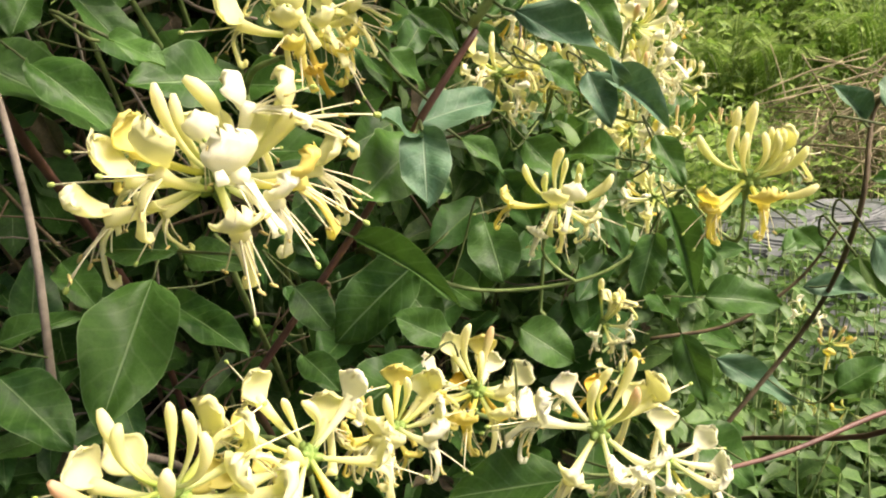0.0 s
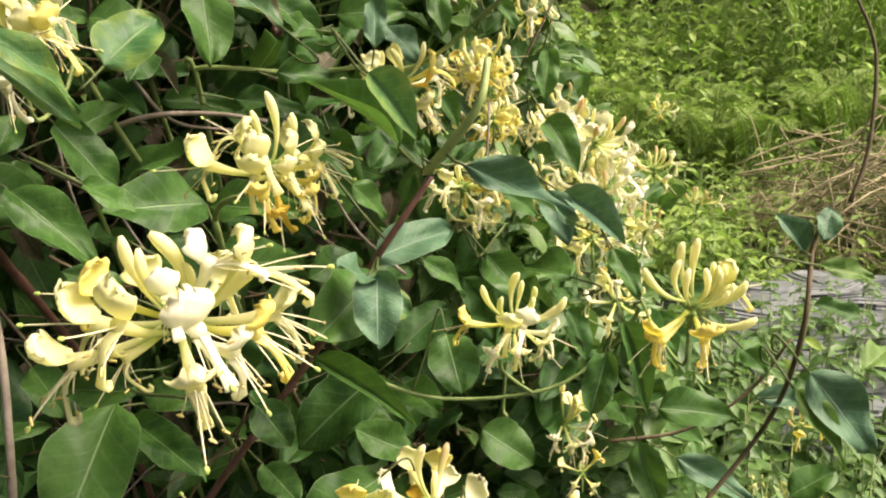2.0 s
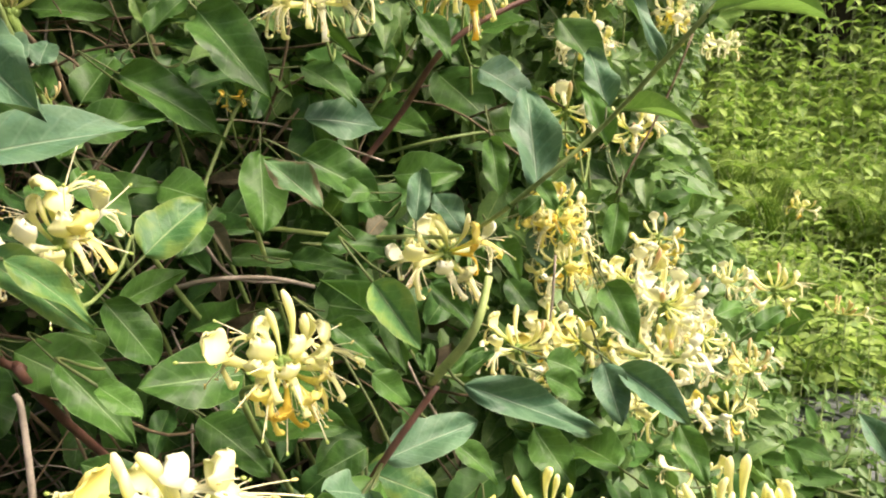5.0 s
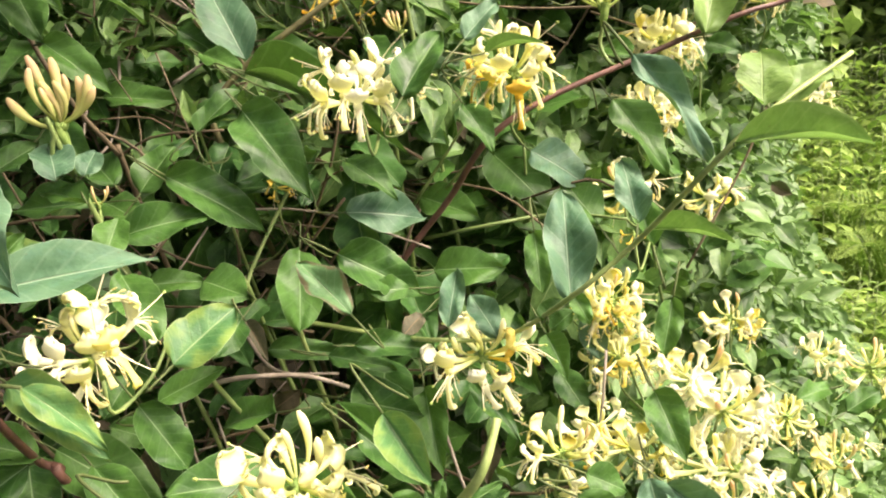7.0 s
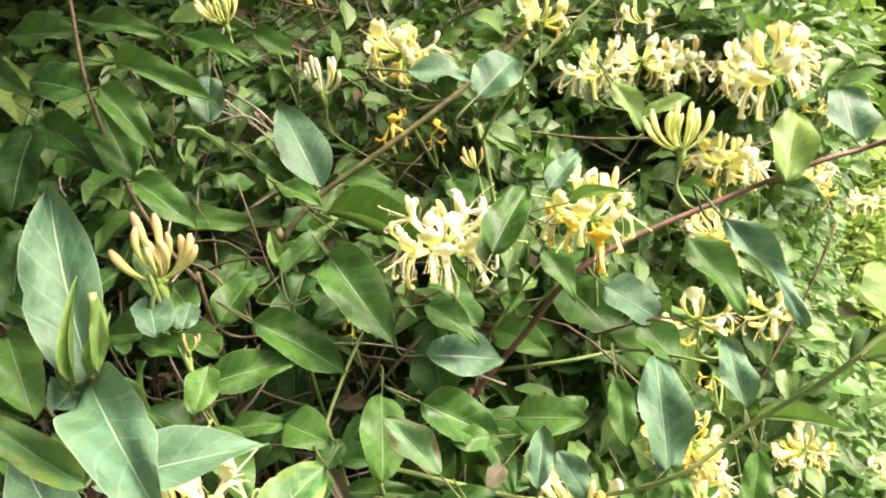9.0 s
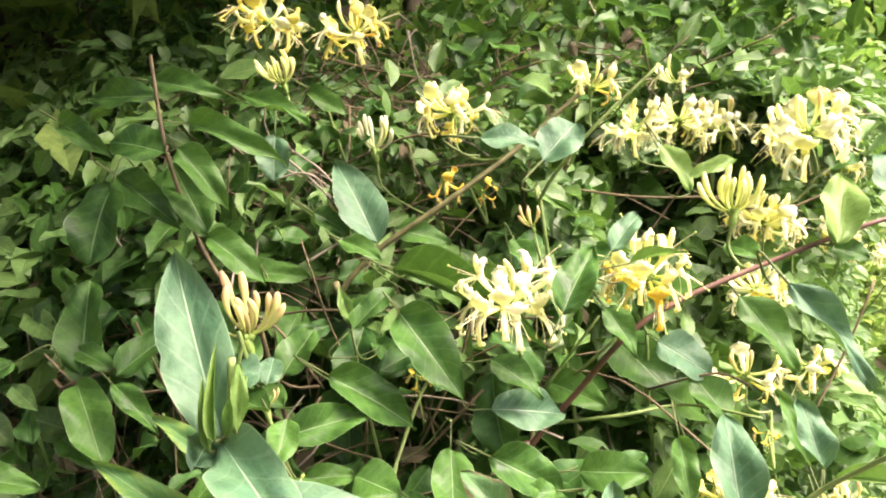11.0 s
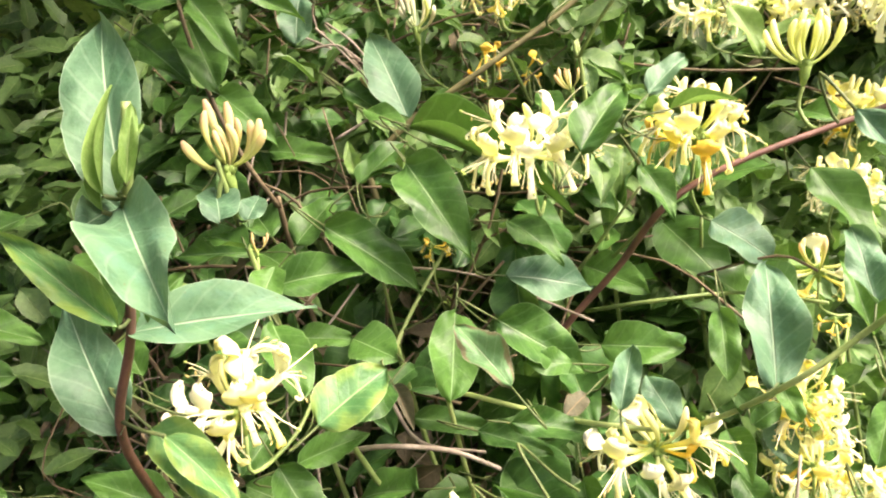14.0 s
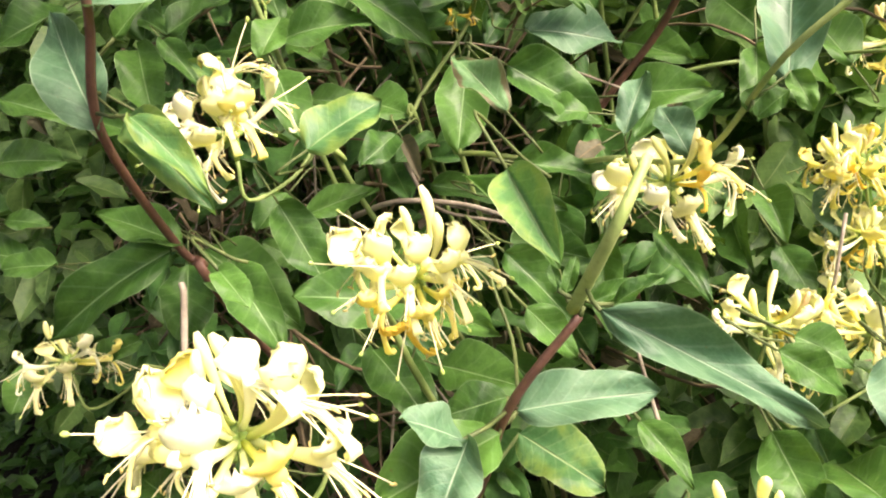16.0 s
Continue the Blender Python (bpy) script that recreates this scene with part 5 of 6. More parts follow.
leaf(s, (0.059, 0.621, 1.052), (0.081, 0.609, 1.028), 0.021, (0.17, -0.85, 0.49), 0, 'green')
grow(s)

s = shoot('tall thin brown stem with small pale green leaves', BROWN_STEM, 0.0018)
s.line = [(0.236, 0.525, 0.772), (0.292, 0.530, 0.856), (0.272, 0.456, 0.947), (0.280, 0.471, 1.001), (0.283, 0.458, 1.019)]
s.tips.append(([(0.185, 0.543, 0.835), (0.238, 0.537, 0.848), (0.281, 0.537, 0.879), (0.302, 0.529, 0.921)], BROWN_STEM, 0.0013))
s.tips.append(([(0.301, 0.476, 1.025), (0.311, 0.482, 1.058), (0.314, 0.494, 1.111), (0.301, 0.500, 1.144)], BROWN_STEM, 0.0012))
leaf(s, (0.271, 0.465, 0.996), (0.260, 0.480, 1.017), 0.016, (-0.00, -0.76, 0.65), 4, 'grey')
leaf(s, (0.275, 0.451, 1.007), (0.284, 0.463, 1.024), 0.013, (-0.08, -0.75, 0.65), 1, 'grey')
leaf(s, (0.245, 0.392, 0.952), (0.281, 0.383, 0.912), 0.027, (0.12, -0.93, 0.35), 0, 'grey')
leaf(s, (0.250, 0.404, 1.004), (0.279, 0.403, 0.999), 0.011, (0.07, -0.80, 0.59), 1, 'young')
leaf(s, (0.280, 0.463, 0.966), (0.310, 0.461, 0.959), 0.012, (0.09, -0.78, 0.61), 1, 'green')
leaf(s, (0.241, 0.398, 0.940), (0.261, 0.373, 0.910), 0.014, (0.01, -0.76, 0.65), 2, 'young')
leaf(s, (0.291, 0.404, 0.960), (0.268, 0.383, 0.959), 0.014, (0.17, -0.24, 0.96), 1, 'young')
leaf(s, (0.309, 0.528, 0.894), (0.324, 0.510, 0.880), 0.019, (-0.33, -0.72, 0.61), 2, 'green')
leaf(s, (0.284, 0.536, 0.915), (0.261, 0.516, 0.910), 0.015, (0.13, -0.39, 0.91), 1, 'green')
leaf(s, (0.276, 0.517, 0.882), (0.328, 0.516, 0.879), 0.015, (-0.08, -0.67, 0.74), 0, 'grey')
leaf(s, (0.310, 0.519, 0.806), (0.339, 0.518, 0.828), 0.023, (-0.49, -0.61, 0.63), 1, 'green')
grow(s)

s = shoot('bare grey dead stem standing in the leaves', DEAD_STEM, 0.0022)
s.line = [(-0.141, 0.359, 0.873), (-0.139, 0.355, 0.896), (-0.142, 0.366, 0.965), (-0.150, 0.373, 1.022), (-0.155, 0.375, 1.032)]
s.tips.append(([(-0.146, 0.485, 1.059), (-0.108, 0.478, 1.071), (-0.074, 0.490, 1.072), (-0.043, 0.490, 1.068)], DEAD_STEM, 0.0016))
s.tips.append(([(-0.130, 0.511, 1.092), (-0.108, 0.515, 1.066), (-0.078, 0.545, 1.058)], DEAD_STEM, 0.0012))
s.tips.append(([(-0.367, 0.709, 1.380), (-0.335, 0.721, 1.355), (-0.303, 0.732, 1.329)], DEAD_STEM, 0.0011))
s.tips.append(([(-0.357, 0.713, 1.386), (-0.331, 0.744, 1.361), (-0.282, 0.741, 1.342)], DEAD_STEM, 0.0011))
s.tips.append(([(-0.347, 0.695, 1.366), (-0.330, 0.723, 1.350), (-0.282, 0.762, 1.315)], DEAD_STEM, 0.0011))
s.tips.append(([(-0.266, 0.624, 1.265), (-0.230, 0.638, 1.290)], DEAD_STEM, 0.0012))
s.tips.append(([(-0.288, 0.620, 1.358), (-0.266, 0.628, 1.339), (-0.245, 0.634, 1.318)], DEAD_STEM, 0.0010))
s.tips.append(([(-0.281, 0.624, 1.363), (-0.259, 0.631, 1.348), (-0.240, 0.637, 1.327)], DEAD_STEM, 0.0010))
s.tips.append(([(-0.308, 0.613, 1.354), (-0.290, 0.619, 1.348), (-0.274, 0.625, 1.341)], DEAD_STEM, 0.0010))
s.tips.append(([(-0.294, 0.617, 1.339), (-0.270, 0.626, 1.344), (-0.250, 0.633, 1.332)], DEAD_STEM, 0.0010))
grow(s)


# ---- the mass of leaves ----
def scatter(name, mat, kind, places, axes, faces, lengths, widths, rows=4, cols=4):
    """Many small blades in one mesh: numpy arrays of places, directions, facing, lengths and widths."""
    pts, quads, uvs = leaf_grid(kind, rows, cols, 5)
    pts, quads, uvs = np.array(pts), np.array(quads), np.array(uvs)
    axes = axes / np.linalg.norm(axes, axis=1, keepdims=True)
    faces = faces - axes * np.sum(axes * faces, axis=1, keepdims=True)
    faces = faces / np.linalg.norm(faces, axis=1, keepdims=True)
    side = np.cross(axes, faces)
    n, k = len(places), len(pts)
    co = places[:, None] + side[:, None] * (pts[None, :, :1] * widths[:, None, None]) + axes[:, None] * (pts[None, :, 1:2] * lengths[:, None, None]) + faces[:, None] * (pts[None, :, 2:] * lengths[:, None, None])
    idx = (quads[None] + (np.arange(n) * k)[:, None, None]).reshape(-1)
    me = bpy.data.meshes.new(name)
    me.vertices.add(n * k)
    me.vertices.foreach_set("co", co.reshape(-1).astype(np.float32))
    me.loops.add(len(idx))
    me.loops.foreach_set("vertex_index", idx.astype(np.int32))
    f = n * len(quads)
    me.polygons.add(f)
    me.polygons.foreach_set("loop_start", np.arange(f, dtype=np.int32) * 4)
    me.polygons.foreach_set("use_smooth", np.ones(f, dtype=bool))
    layer = me.uv_layers.new(name="UVMap")
    layer.data.foreach_set("uv", np.tile(uvs[quads.reshape(-1)], (n, 1)).reshape(-1).astype(np.float32))
    me.materials.append(mat)
    me.update(calc_edges=True)
    me.validate()
    return me


rng = np.random.default_rng(11)


def front_of_bush(x, z):
    """How far back the bush's leafy face stands."""
    zz = np.clip(z, 0.75, 1.7) - 1.1
    xx = np.clip(x, -0.6, 0.35)
    return 0.455 + 0.416 * xx + 0.453 * zz + 0.873 * xx ** 2 + 1.136 * zz ** 2 + 0.212 * xx * zz


def right_edge(y, z):
    return 0.03 + 0.14 * y + 0.4 * np.clip(1.2 - z, 0, 0.5)


OPEN_SIDE = np.array([0.09, 0.09, 1.17])


def kept_clear(places):
    """False for leaves that would grow over a flower head or a large leaf on the open side of the bush."""
    keep = np.ones(len(places), dtype=bool)
    for cx, cy, cz, r in CLEAR:
        c = np.array([cx, cy, cz])
        way = OPEN_SIDE - c
        reach = np.linalg.norm(way)
        way = way / reach
        d = places - c
        along = d @ way
        off = np.linalg.norm(d - along[:, None] * way, axis=1)
        keep &= ~((along > -0.012) & (along < reach) & (off < r + 0.024 + 0.03 * along))
    return keep


bush = tagged(new("honeysuckle_bush"), "dense honeysuckle hedge of dark green oval leaves", "bush")


def leaf_mass(name, label, mat, kind, x, y, z, sizes, lean, facing, carve=True, singles=0):
    n = len(x)
    places = np.stack([x, y, z], 1)
    axis = np.array(lean) + rng.normal(0, 1, (n, 3)) * np.array([0.9, 0.7, 0.6])
    face = np.array(facing) + rng.normal(0, 1, (n, 3)) * np.array([0.4, 0.35, 0.35])
    axis /= np.linalg.norm(axis, axis=1, keepdims=True)
    size = rng.uniform(*sizes, n)
    if carve:
        ok = kept_clear(places + axis * size[:, None] * 0.5)
        places, axis, face, size = places[ok], axis[ok], face[ok], size[ok]
    wide = size * rng.uniform(0.42, 0.6, len(size))
    if singles:
        depth = places[:, 1] - front_of_bush(places[:, 0], places[:, 2]) + 5.0 * ((places[:, 0] < -0.55) | (places[:, 0] > 0.25) | (places[:, 2] < 0.8) | (places[:, 2] > 1.5))
        order = np.argsort(depth)
        meshes = [leaf_mesh(k % 3, "inner", 50 + k) for k in range(7)]
        for i in order[:singles]:
            part("leaf", meshes[i % 7], bush).matrix_world = frame_of(Vector(places[i]), Vector(axis[i]), Vector(face[i]), (wide[i], size[i], size[i]))
        rest = order[singles:]
        places, axis, face, size, wide = places[rest], axis[rest], face[rest], size[rest], wide[rest]
    me = scatter(name, mat, kind, places, axis, face, size, wide)
    tagged(part(name, me, bush, label), kind="stuff")


def lumps(x, y, z, size):
    """Loose clumps and gaps, about -1 to 1."""
    return (np.sin(x / size + 1.3 * np.sin(z / size * 0.7)) + np.sin(z / size * 1.13 + 2.1 * y / size) + np.sin((x + z) / size * 0.61 + 1.7 * np.sin(y / size))) / 3


# inner leaves: the dark tone stands in for shade inside the bush
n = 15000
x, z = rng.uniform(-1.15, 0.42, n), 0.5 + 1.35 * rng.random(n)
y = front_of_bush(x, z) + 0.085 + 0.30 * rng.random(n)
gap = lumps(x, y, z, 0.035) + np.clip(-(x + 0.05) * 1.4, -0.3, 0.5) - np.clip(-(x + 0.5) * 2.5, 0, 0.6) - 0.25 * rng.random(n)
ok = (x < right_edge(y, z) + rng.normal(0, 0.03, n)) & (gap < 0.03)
leaf_mass("inner_leaves", "inner leaves in a dark shade tone", SHADE_LEAF, 0, x[ok], y[ok], z[ok], (0.024, 0.060), (0, -0.5, -0.35), (0.05, -0.6, 0.75), singles=300)
# lighter leaf tone, to offset the shade at the far left
n = 900
x, z = rng.uniform(-1.3, -0.5, n), rng.uniform(0.8, 1.65, n)
y = front_of_bush(x, z) + 0.16 * rng.random(n)
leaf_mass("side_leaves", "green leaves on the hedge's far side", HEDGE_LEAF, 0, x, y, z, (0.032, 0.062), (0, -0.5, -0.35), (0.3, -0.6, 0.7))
n = 1000
x, z = rng.uniform(-1.0, 0.25, n), rng.uniform(0.6, 1.6, n)
y = front_of_bush(x, z) + 0.10 + 0.22 * rng.random(n)
leaf_mass("withered_leaves", "withered brown leaves caught in the twigs", LEAF_LITTER, 3, x, y, z, (0.012, 0.034), (0, -0.2, -0.5), (0.0, -0.6, 0.5))

# the depth of the hedge, its shade put into a darker leaf tone
n = 15000
x, y, z = rng.uniform(-2.1, 0.5, n), rng.uniform(0.75, 1.9, n), rng.uniform(0.45, 2.0, n)
ok = (x < right_edge(y, z) - 0.02) & (y > front_of_bush(x, z) + 0.25) & (y < 1.62 + 0.28 * lumps(x, y * 0, z, 0.13)) & (z < 1.25 + 0.32 * np.sqrt(np.clip(y - 0.55, 0, 9)) + np.clip(-x - 0.6, 0, 0.35) + np.clip(-x - 1.3, 0, 0.6))
leaf_mass("deep_leaves", "deep hedge leaves in a dark shade tone", SHADE_LEAF, 0, x[ok], y[ok], z[ok], (0.045, 0.07), (0, -0.4, -0.3), (0.1, -0.6, 0.7))

# the hedge runs on, away to the right and upwards
n = 32000
y = 0.62 + 2.2 * rng.random(n) ** 1.3
z = 0.5 + 1.5 * rng.random(n)
x = right_edge(y, z) - np.abs(rng.normal(0, 0.10, n)) + 0.02 * rng.normal(0, 1, n)
pick = rng.random(n) < 0.45
x = np.where(pick, -1.2 + 1.3 * rng.random(n) + 0.14 * y, x)
z = np.where(pick, 1.2 + 0.28 * np.sqrt(np.clip(y - 0.55, 0, 9)) + rng.normal(0, 0.07, n), np.minimum(z, 1.25 + 0.32 * np.sqrt(np.clip(y - 0.55, 0, 9))))
ok = (y > front_of_bush(x, z) + 0.06) & (y < 2.3 + 0.5 * np.sin(5 * x + 1)) & (x > -1.05 + 0.14 * np.sin(6 * y))
# the left of the top takes the dark leaf tone, as painted shade
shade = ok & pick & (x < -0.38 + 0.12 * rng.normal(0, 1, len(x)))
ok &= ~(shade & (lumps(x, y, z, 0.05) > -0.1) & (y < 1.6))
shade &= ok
leaf_mass("upper_leaves", "hedge top leaves, darkened in colour for shade", SHADE_LEAF, 0, x[shade], y[shade], z[shade], (0.035, 0.062), (0.1, -0.5, -0.4), (0.1, -0.6, 0.75))
ok &= ~shade
# the rest takes the lighter leaf tone, its sunlight painted in
leaf_mass("outer_leaves", "outer leaves in a lighter, sunlit tone", HEDGE_LEAF, 2, x[ok], y[ok], z[ok], (0.020, 0.050), (0.3, -0.4, -0.4), (0.35, -0.5, 0.8))

# unseen leaf canopy added overhead, to keep the sun off the left side
n = 1200
x, y, z = rng.uniform(-0.42, 0.2, n), rng.uniform(0.15, 0.46, n), rng.uniform(1.5, 2.3, n)
low = 1.40 + 0.46 * np.hypot(x - 0.05, y - 0.05)
ok = (z > low) & (z < low + 0.34) & (x < 0.05 + 0.06 * lumps(x, y, z, 0.12)) & (lumps(x, y, z, 0.11) > -0.45)
leaf_mass("arching_leaves", "unseen leafy canopy added to shade the left side", SHADE_LEAF, 0, x[ok], y[ok], z[ok], (0.05, 0.085), (0.1, -0.5, -0.4), (0.1, -0.4, 0.85), carve=False)

# the shoulder of the hedge, round the upper flower heads, sunlight put into a paler leaf tone
n = 3600
x, y, z = rng.uniform(-0.16, 0.22, n), 0.72 + 0.5 * rng.random(n), rng.uniform(1.16, 1.56, n)
ok = (x < right_edge(y, z) + 0.01) & (z < 1.27 + 0.34 * np.sqrt(np.clip(y - 0.55, 0, 9)) + 0.05 * lumps(x, y, z, 0.07)) & (lumps(x, y, z, 0.04) > -0.35)
leaf_mass("shoulder_leaves", "hedge shoulder leaves in a lighter, sunlit tone", HEDGE_LEAF, 2, x[ok], y[ok], z[ok], (0.022, 0.052), (0.2, -0.5, -0.3), (0.35, -0.55, 0.8))

# bare twigs inside
rnd = random.Random(4)
sw = Sweep()
for i in range(700):
    x, z = rnd.triangular(-0.9, 0.2, -0.45), rnd.uniform(0.65, 1.6)
    p = Vector((x, float(front_of_bush(x, z)) + rnd.uniform(0.11, 0.28), z))
    d = Vector((rnd.gauss(0, 1), rnd.gauss(0, 0.4), rnd.gauss(0.1, 0.7))).normalized() * rnd.uniform(0.03, 0.09)
    w = Vector((rnd.gauss(0, 1), rnd.gauss(0, 1), rnd.gauss(0, 1))) * 0.012
    sw.tube(curve([p - d, p + w, p + d], 3), rnd.uniform(0.0005, 0.0014), 5, i % 6 // 5)
tagged(part("twig_mass", sw.mesh("twig_mass", [BROWN_STEM, DEAD_STEM]), bush, "bare brown inner twigs"), kind="stuff")
sw = Sweep()
for i in range(16):
    x, y = rnd.uniform(-0.9, 0.0), rnd.uniform(1.15, 1.5)
    g = ground_height(x, y) - 0.05
    sw.tube(curve([(x, y, g), (x + rnd.uniform(-0.1, 0.1), y - 0.02, g + 0.4), (x + rnd.uniform(-0.2, 0.2), y + rnd.uniform(-0.15, 0.1), g + 0.8), (x + rnd.uniform(-0.3, 0.3), y + rnd.uniform(-0.1, 0.3), g + 1.2)], 5), [0.009 * (1 - 0.03 * i) for i in range(16)], 7)
part("trunk", sw.mesh("trunk", [BARK]), bush, "thin brown woody trunks")

# ---- ground and distance ----
xs = [-60, -30, -15, -8, -4] + [-3 + 0.15 * i for i in range(60)] + [6.5, 8, 12, 20, 40, 60]
ys = [-40, -15, -6, -3, -2] + [-1.5 + 0.15 * i for i in range(62)] + [8.5, 10, 14, 22, 40, 80]
verts = [(x, y, ground_height(x, y)) for y in ys for x in xs]
w = len(xs)
quads = [(j * w + i, j * w + i + 1, (j + 1) * w + i + 1, (j + 1) * w + i) for j in range(len(ys) - 1) for i in range(w - 1)]
tagged(new("ground", mesh_of("ground", verts, quads, [SOIL])), "dark bare soil and leaf litter bank", "ground", kind="structure")


def weed_field(name, label, count, x_of, y_of, tall, leaf_len, mat, per, seed):
    r = np.random.default_rng(seed)
    px, py = x_of(r, count), y_of(r, count)
    hz = np.array([ground_height(a, b) for a, b in zip(px, py)])
    height = r.uniform(*tall, count) * (0.85 + 0.3 * np.sin(px * 4.1 + 2 * np.sin(py * 2.7)) * np.sin(py * 5.3 + px))
    lean = r.normal(0, 0.12, (count, 2))
    P, A, N, Ls = [], [], [], []
    for k in range(per):
        f = (k + 0.6) / per
        ang = k * 1.57 + r.uniform(0, 0.6, count)
        for flip in (0, math.pi):
            a = ang + flip
            P.append(np.stack([px + lean[:, 0] * f * height, py + lean[:, 1] * f * height, hz + height * f], 1))
            A.append(np.stack([np.cos(a), np.sin(a), r.normal(-0.15, 0.25, count)], 1))
            N.append(np.stack([r.normal(0, 0.25, count), r.normal(-0.1, 0.25, count), np.ones(count)], 1))
            Ls.append(leaf_len * (0.55 + 0.6 * (1 - f)) * r.uniform(0.7, 1.2, count))
    P, A, N, Ls = np.concatenate(P), np.concatenate(A), np.concatenate(N), np.concatenate(Ls)
    me = scatter(name, mat, 2, P, A, N, Ls, Ls * 0.5, 3, 2)
    top = tagged(new(name), label, "weeds", kind="stuff")
    tagged(part("leaves", me, top), kind="stuff")
    sw = Sweep()
    for i in range(count):
        b = Vector((px[i], py[i], hz[i] - 0.02))
        sw.tube([b, b + Vector((lean[i, 0] * 0.5 * height[i], lean[i, 1] * 0.5 * height[i], height[i] * 0.5)), b + Vector((lean[i, 0] * height[i], lean[i, 1] * height[i], height[i] + 0.02))], [0.0017, 0.0014, 0.0008], 4)
    tagged(part("stalks", sw.mesh("stalks", [GREEN_STEM]), top), kind="stuff")


weed_field("nettles", "bright green nettles and weeds on the bank", 1700, lambda r, n: np.where(r.random(n) < 0.8, r.uniform(0.3, 4.2, n), 4.2 + np.abs(r.normal(0, 0.9, n))), lambda r, n: 2.75 + 3.6 * r.random(n) ** 0.8, (0.35, 0.82), 0.085, WEED_LEAF, 11, 21)
weed_field("tall_nettles", "tall nettles and weeds below the woods", 760, lambda r, n: np.where(r.random(n) < 0.8, r.uniform(0.2, 4.6, n), 4.6 + np.abs(r.normal(0, 0.9, n))), lambda r, n: r.uniform(3.9, 6.2, n), (0.85, 1.3), 0.105, WEED_LEAF, 11, 27)
weed_field("low_weeds", "low green weeds beside the hedge", 260, lambda r, n: 0.27 + 0.30 * r.random(n) ** 1.4 + 0.02 * r.normal(0, 1, n), lambda r, n: 0.85 + 1.8 * r.random(n) ** 0.8, (0.04, 0.22), 0.06, HEDGE_LEAF, 4, 22)
weed_field("heap_weeds", "green weeds growing through the straw", 700, lambda r, n: 1.30 + r.normal(0, 0.48, n), lambda r, n: 2.42 + r.normal(0, 0.30, n), (0.08, 0.40), 0.050, WEED_LEAF, 5, 25)
weed_field("slab_weeds", "small weeds between the slabs", 620, lambda r, n: 0.40 + np.abs(r.normal(0, 0.55, n)), lambda r, n: 1.25 + r.normal(0, 0.38, n), (0.05, 0.26), 0.052, HEDGE_LEAF, 4, 26)
weed_field("bank_weeds", "yellow-green weeds at the foot of the bank", 900, lambda r, n: 0.3 + 0.5 * r.random(n), lambda r, n: 1.75 + 1.1 * r.random(n), (0.12, 0.42), 0.075, WEED_LEAF, 5, 24)
weed_field("far_weeds", "far green undergrowth below the trees", 700, lambda r, n: r.uniform(-4, 8, n), lambda r, n: r.uniform(6, 10, n), (0.5, 1.1), 0.16, WEED_LEAF, 6, 23)


def fern(x, y, tall, seed):
    """A bracken plant: arching fronds, each a stalk with narrowing pairs of leaflets cut into teeth."""
    rnd = random.Random(seed)
    g = ground_height(x, y)
    top = tagged(new("fern"), "bright green bracken fern with arching fronds", "fern", "ferns on the bank")
    for k in range(5):
        a = k * 1.26 + rnd.uniform(-0.3, 0.3)
        out = Vector((math.cos(a), math.sin(a), 0))
        reach, h = rnd.uniform(0.35, 0.6) * tall, tall * rnd.uniform(0.8, 1.1)
        line = curve([(x, y, g - 0.03), Vector((x, y, g)) + out * reach * 0.2 + Vector((0, 0, h * 0.55)), Vector((x, y, g)) + out * reach * 0.6 + Vector((0, 0, h)), Vector((x, y, g)) + out * reach * 1.25 + Vector((0, 0, h * 0.92))], 10)
        sw = Sweep()
        sw.tube(line, [0.004 * (1.05 - i / len(line)) for i in range(len(line))], 4)
        stalk = part("frond", sw.mesh("frond", [GREEN_STEM]), top)
        P, A, N, L = [], [], [], []
        for i in range(9, len(line)):
            f = (i - 9) / (len(line) - 9)
            d = (line[i] - line[i - 1]).normalized()
            side = d.cross(Vector((0, 0, 1))).normalized()
            up = side.cross(d)
            size = tall * 0.26 * (1 - f) ** 0.8 + 0.02
            for s in (-1, 1):
                w = (side * s + d * 0.45).normalized()
                for j in range(1, 6):
                    q = line[i] + w * size * j / 6
                    for e in (-1, 1):
                        P.append(q)
                        A.append((d * e + w * 0.5).normalized())
                        N.append(up + Vector((rnd.gauss(0, 0.15), rnd.gauss(0, 0.15), 0)))
                        L.append(size * 0.34 * (1 - j / 8))
        L = np.array(L)
        me = scatter("leaflets", WEED_LEAF, 0, np.array([tuple(v) for v in P]), np.array([tuple(v) for v in A]), np.array([tuple(v) for v in N]), L, L * 0.5, 2, 2)
        tagged(part("blade", me, stalk), kind="stuff")


for i in range(7):
    r = random.Random(700 + i)
    fern(2.0 + 0.33 * i + r.uniform(-0.1, 0.1), 3.7 + 0.6 * r.random(), r.uniform(0.75, 0.95), 720 + i)
for i in range(33):
    r = random.Random(800 + i)
    fern(0.55 + 0.26 * (i % 11) + r.uniform(-0.1, 0.1), 2.75 + 0.45 * (i // 11) + 0.3 * r.random(), r.uniform(0.30, 0.46), 820 + i)

# thin grass on the soil
r = np.random.default_rng(31)
n = 16000
gx, gy = r.uniform(-4.5, 6.0, n), r.uniform(-4.5, 1.7, n)
patchy = np.array([noise.noise((a * 1.4, b * 1.4, 7.0)) + 0.5 * noise.noise((a * 4.3, b * 4.3, 2.0)) for a, b in zip(gx, gy)])
ok = (patchy > -0.25 + 0.5 * r.random(n)) & ((gx > 0.35) | (gy < 0.5))
gx, gy = gx[ok], gy[ok]
gz = np.array([ground_height(a, b) - 0.005 for a, b in zip(gx, gy)])
n = len(gx)
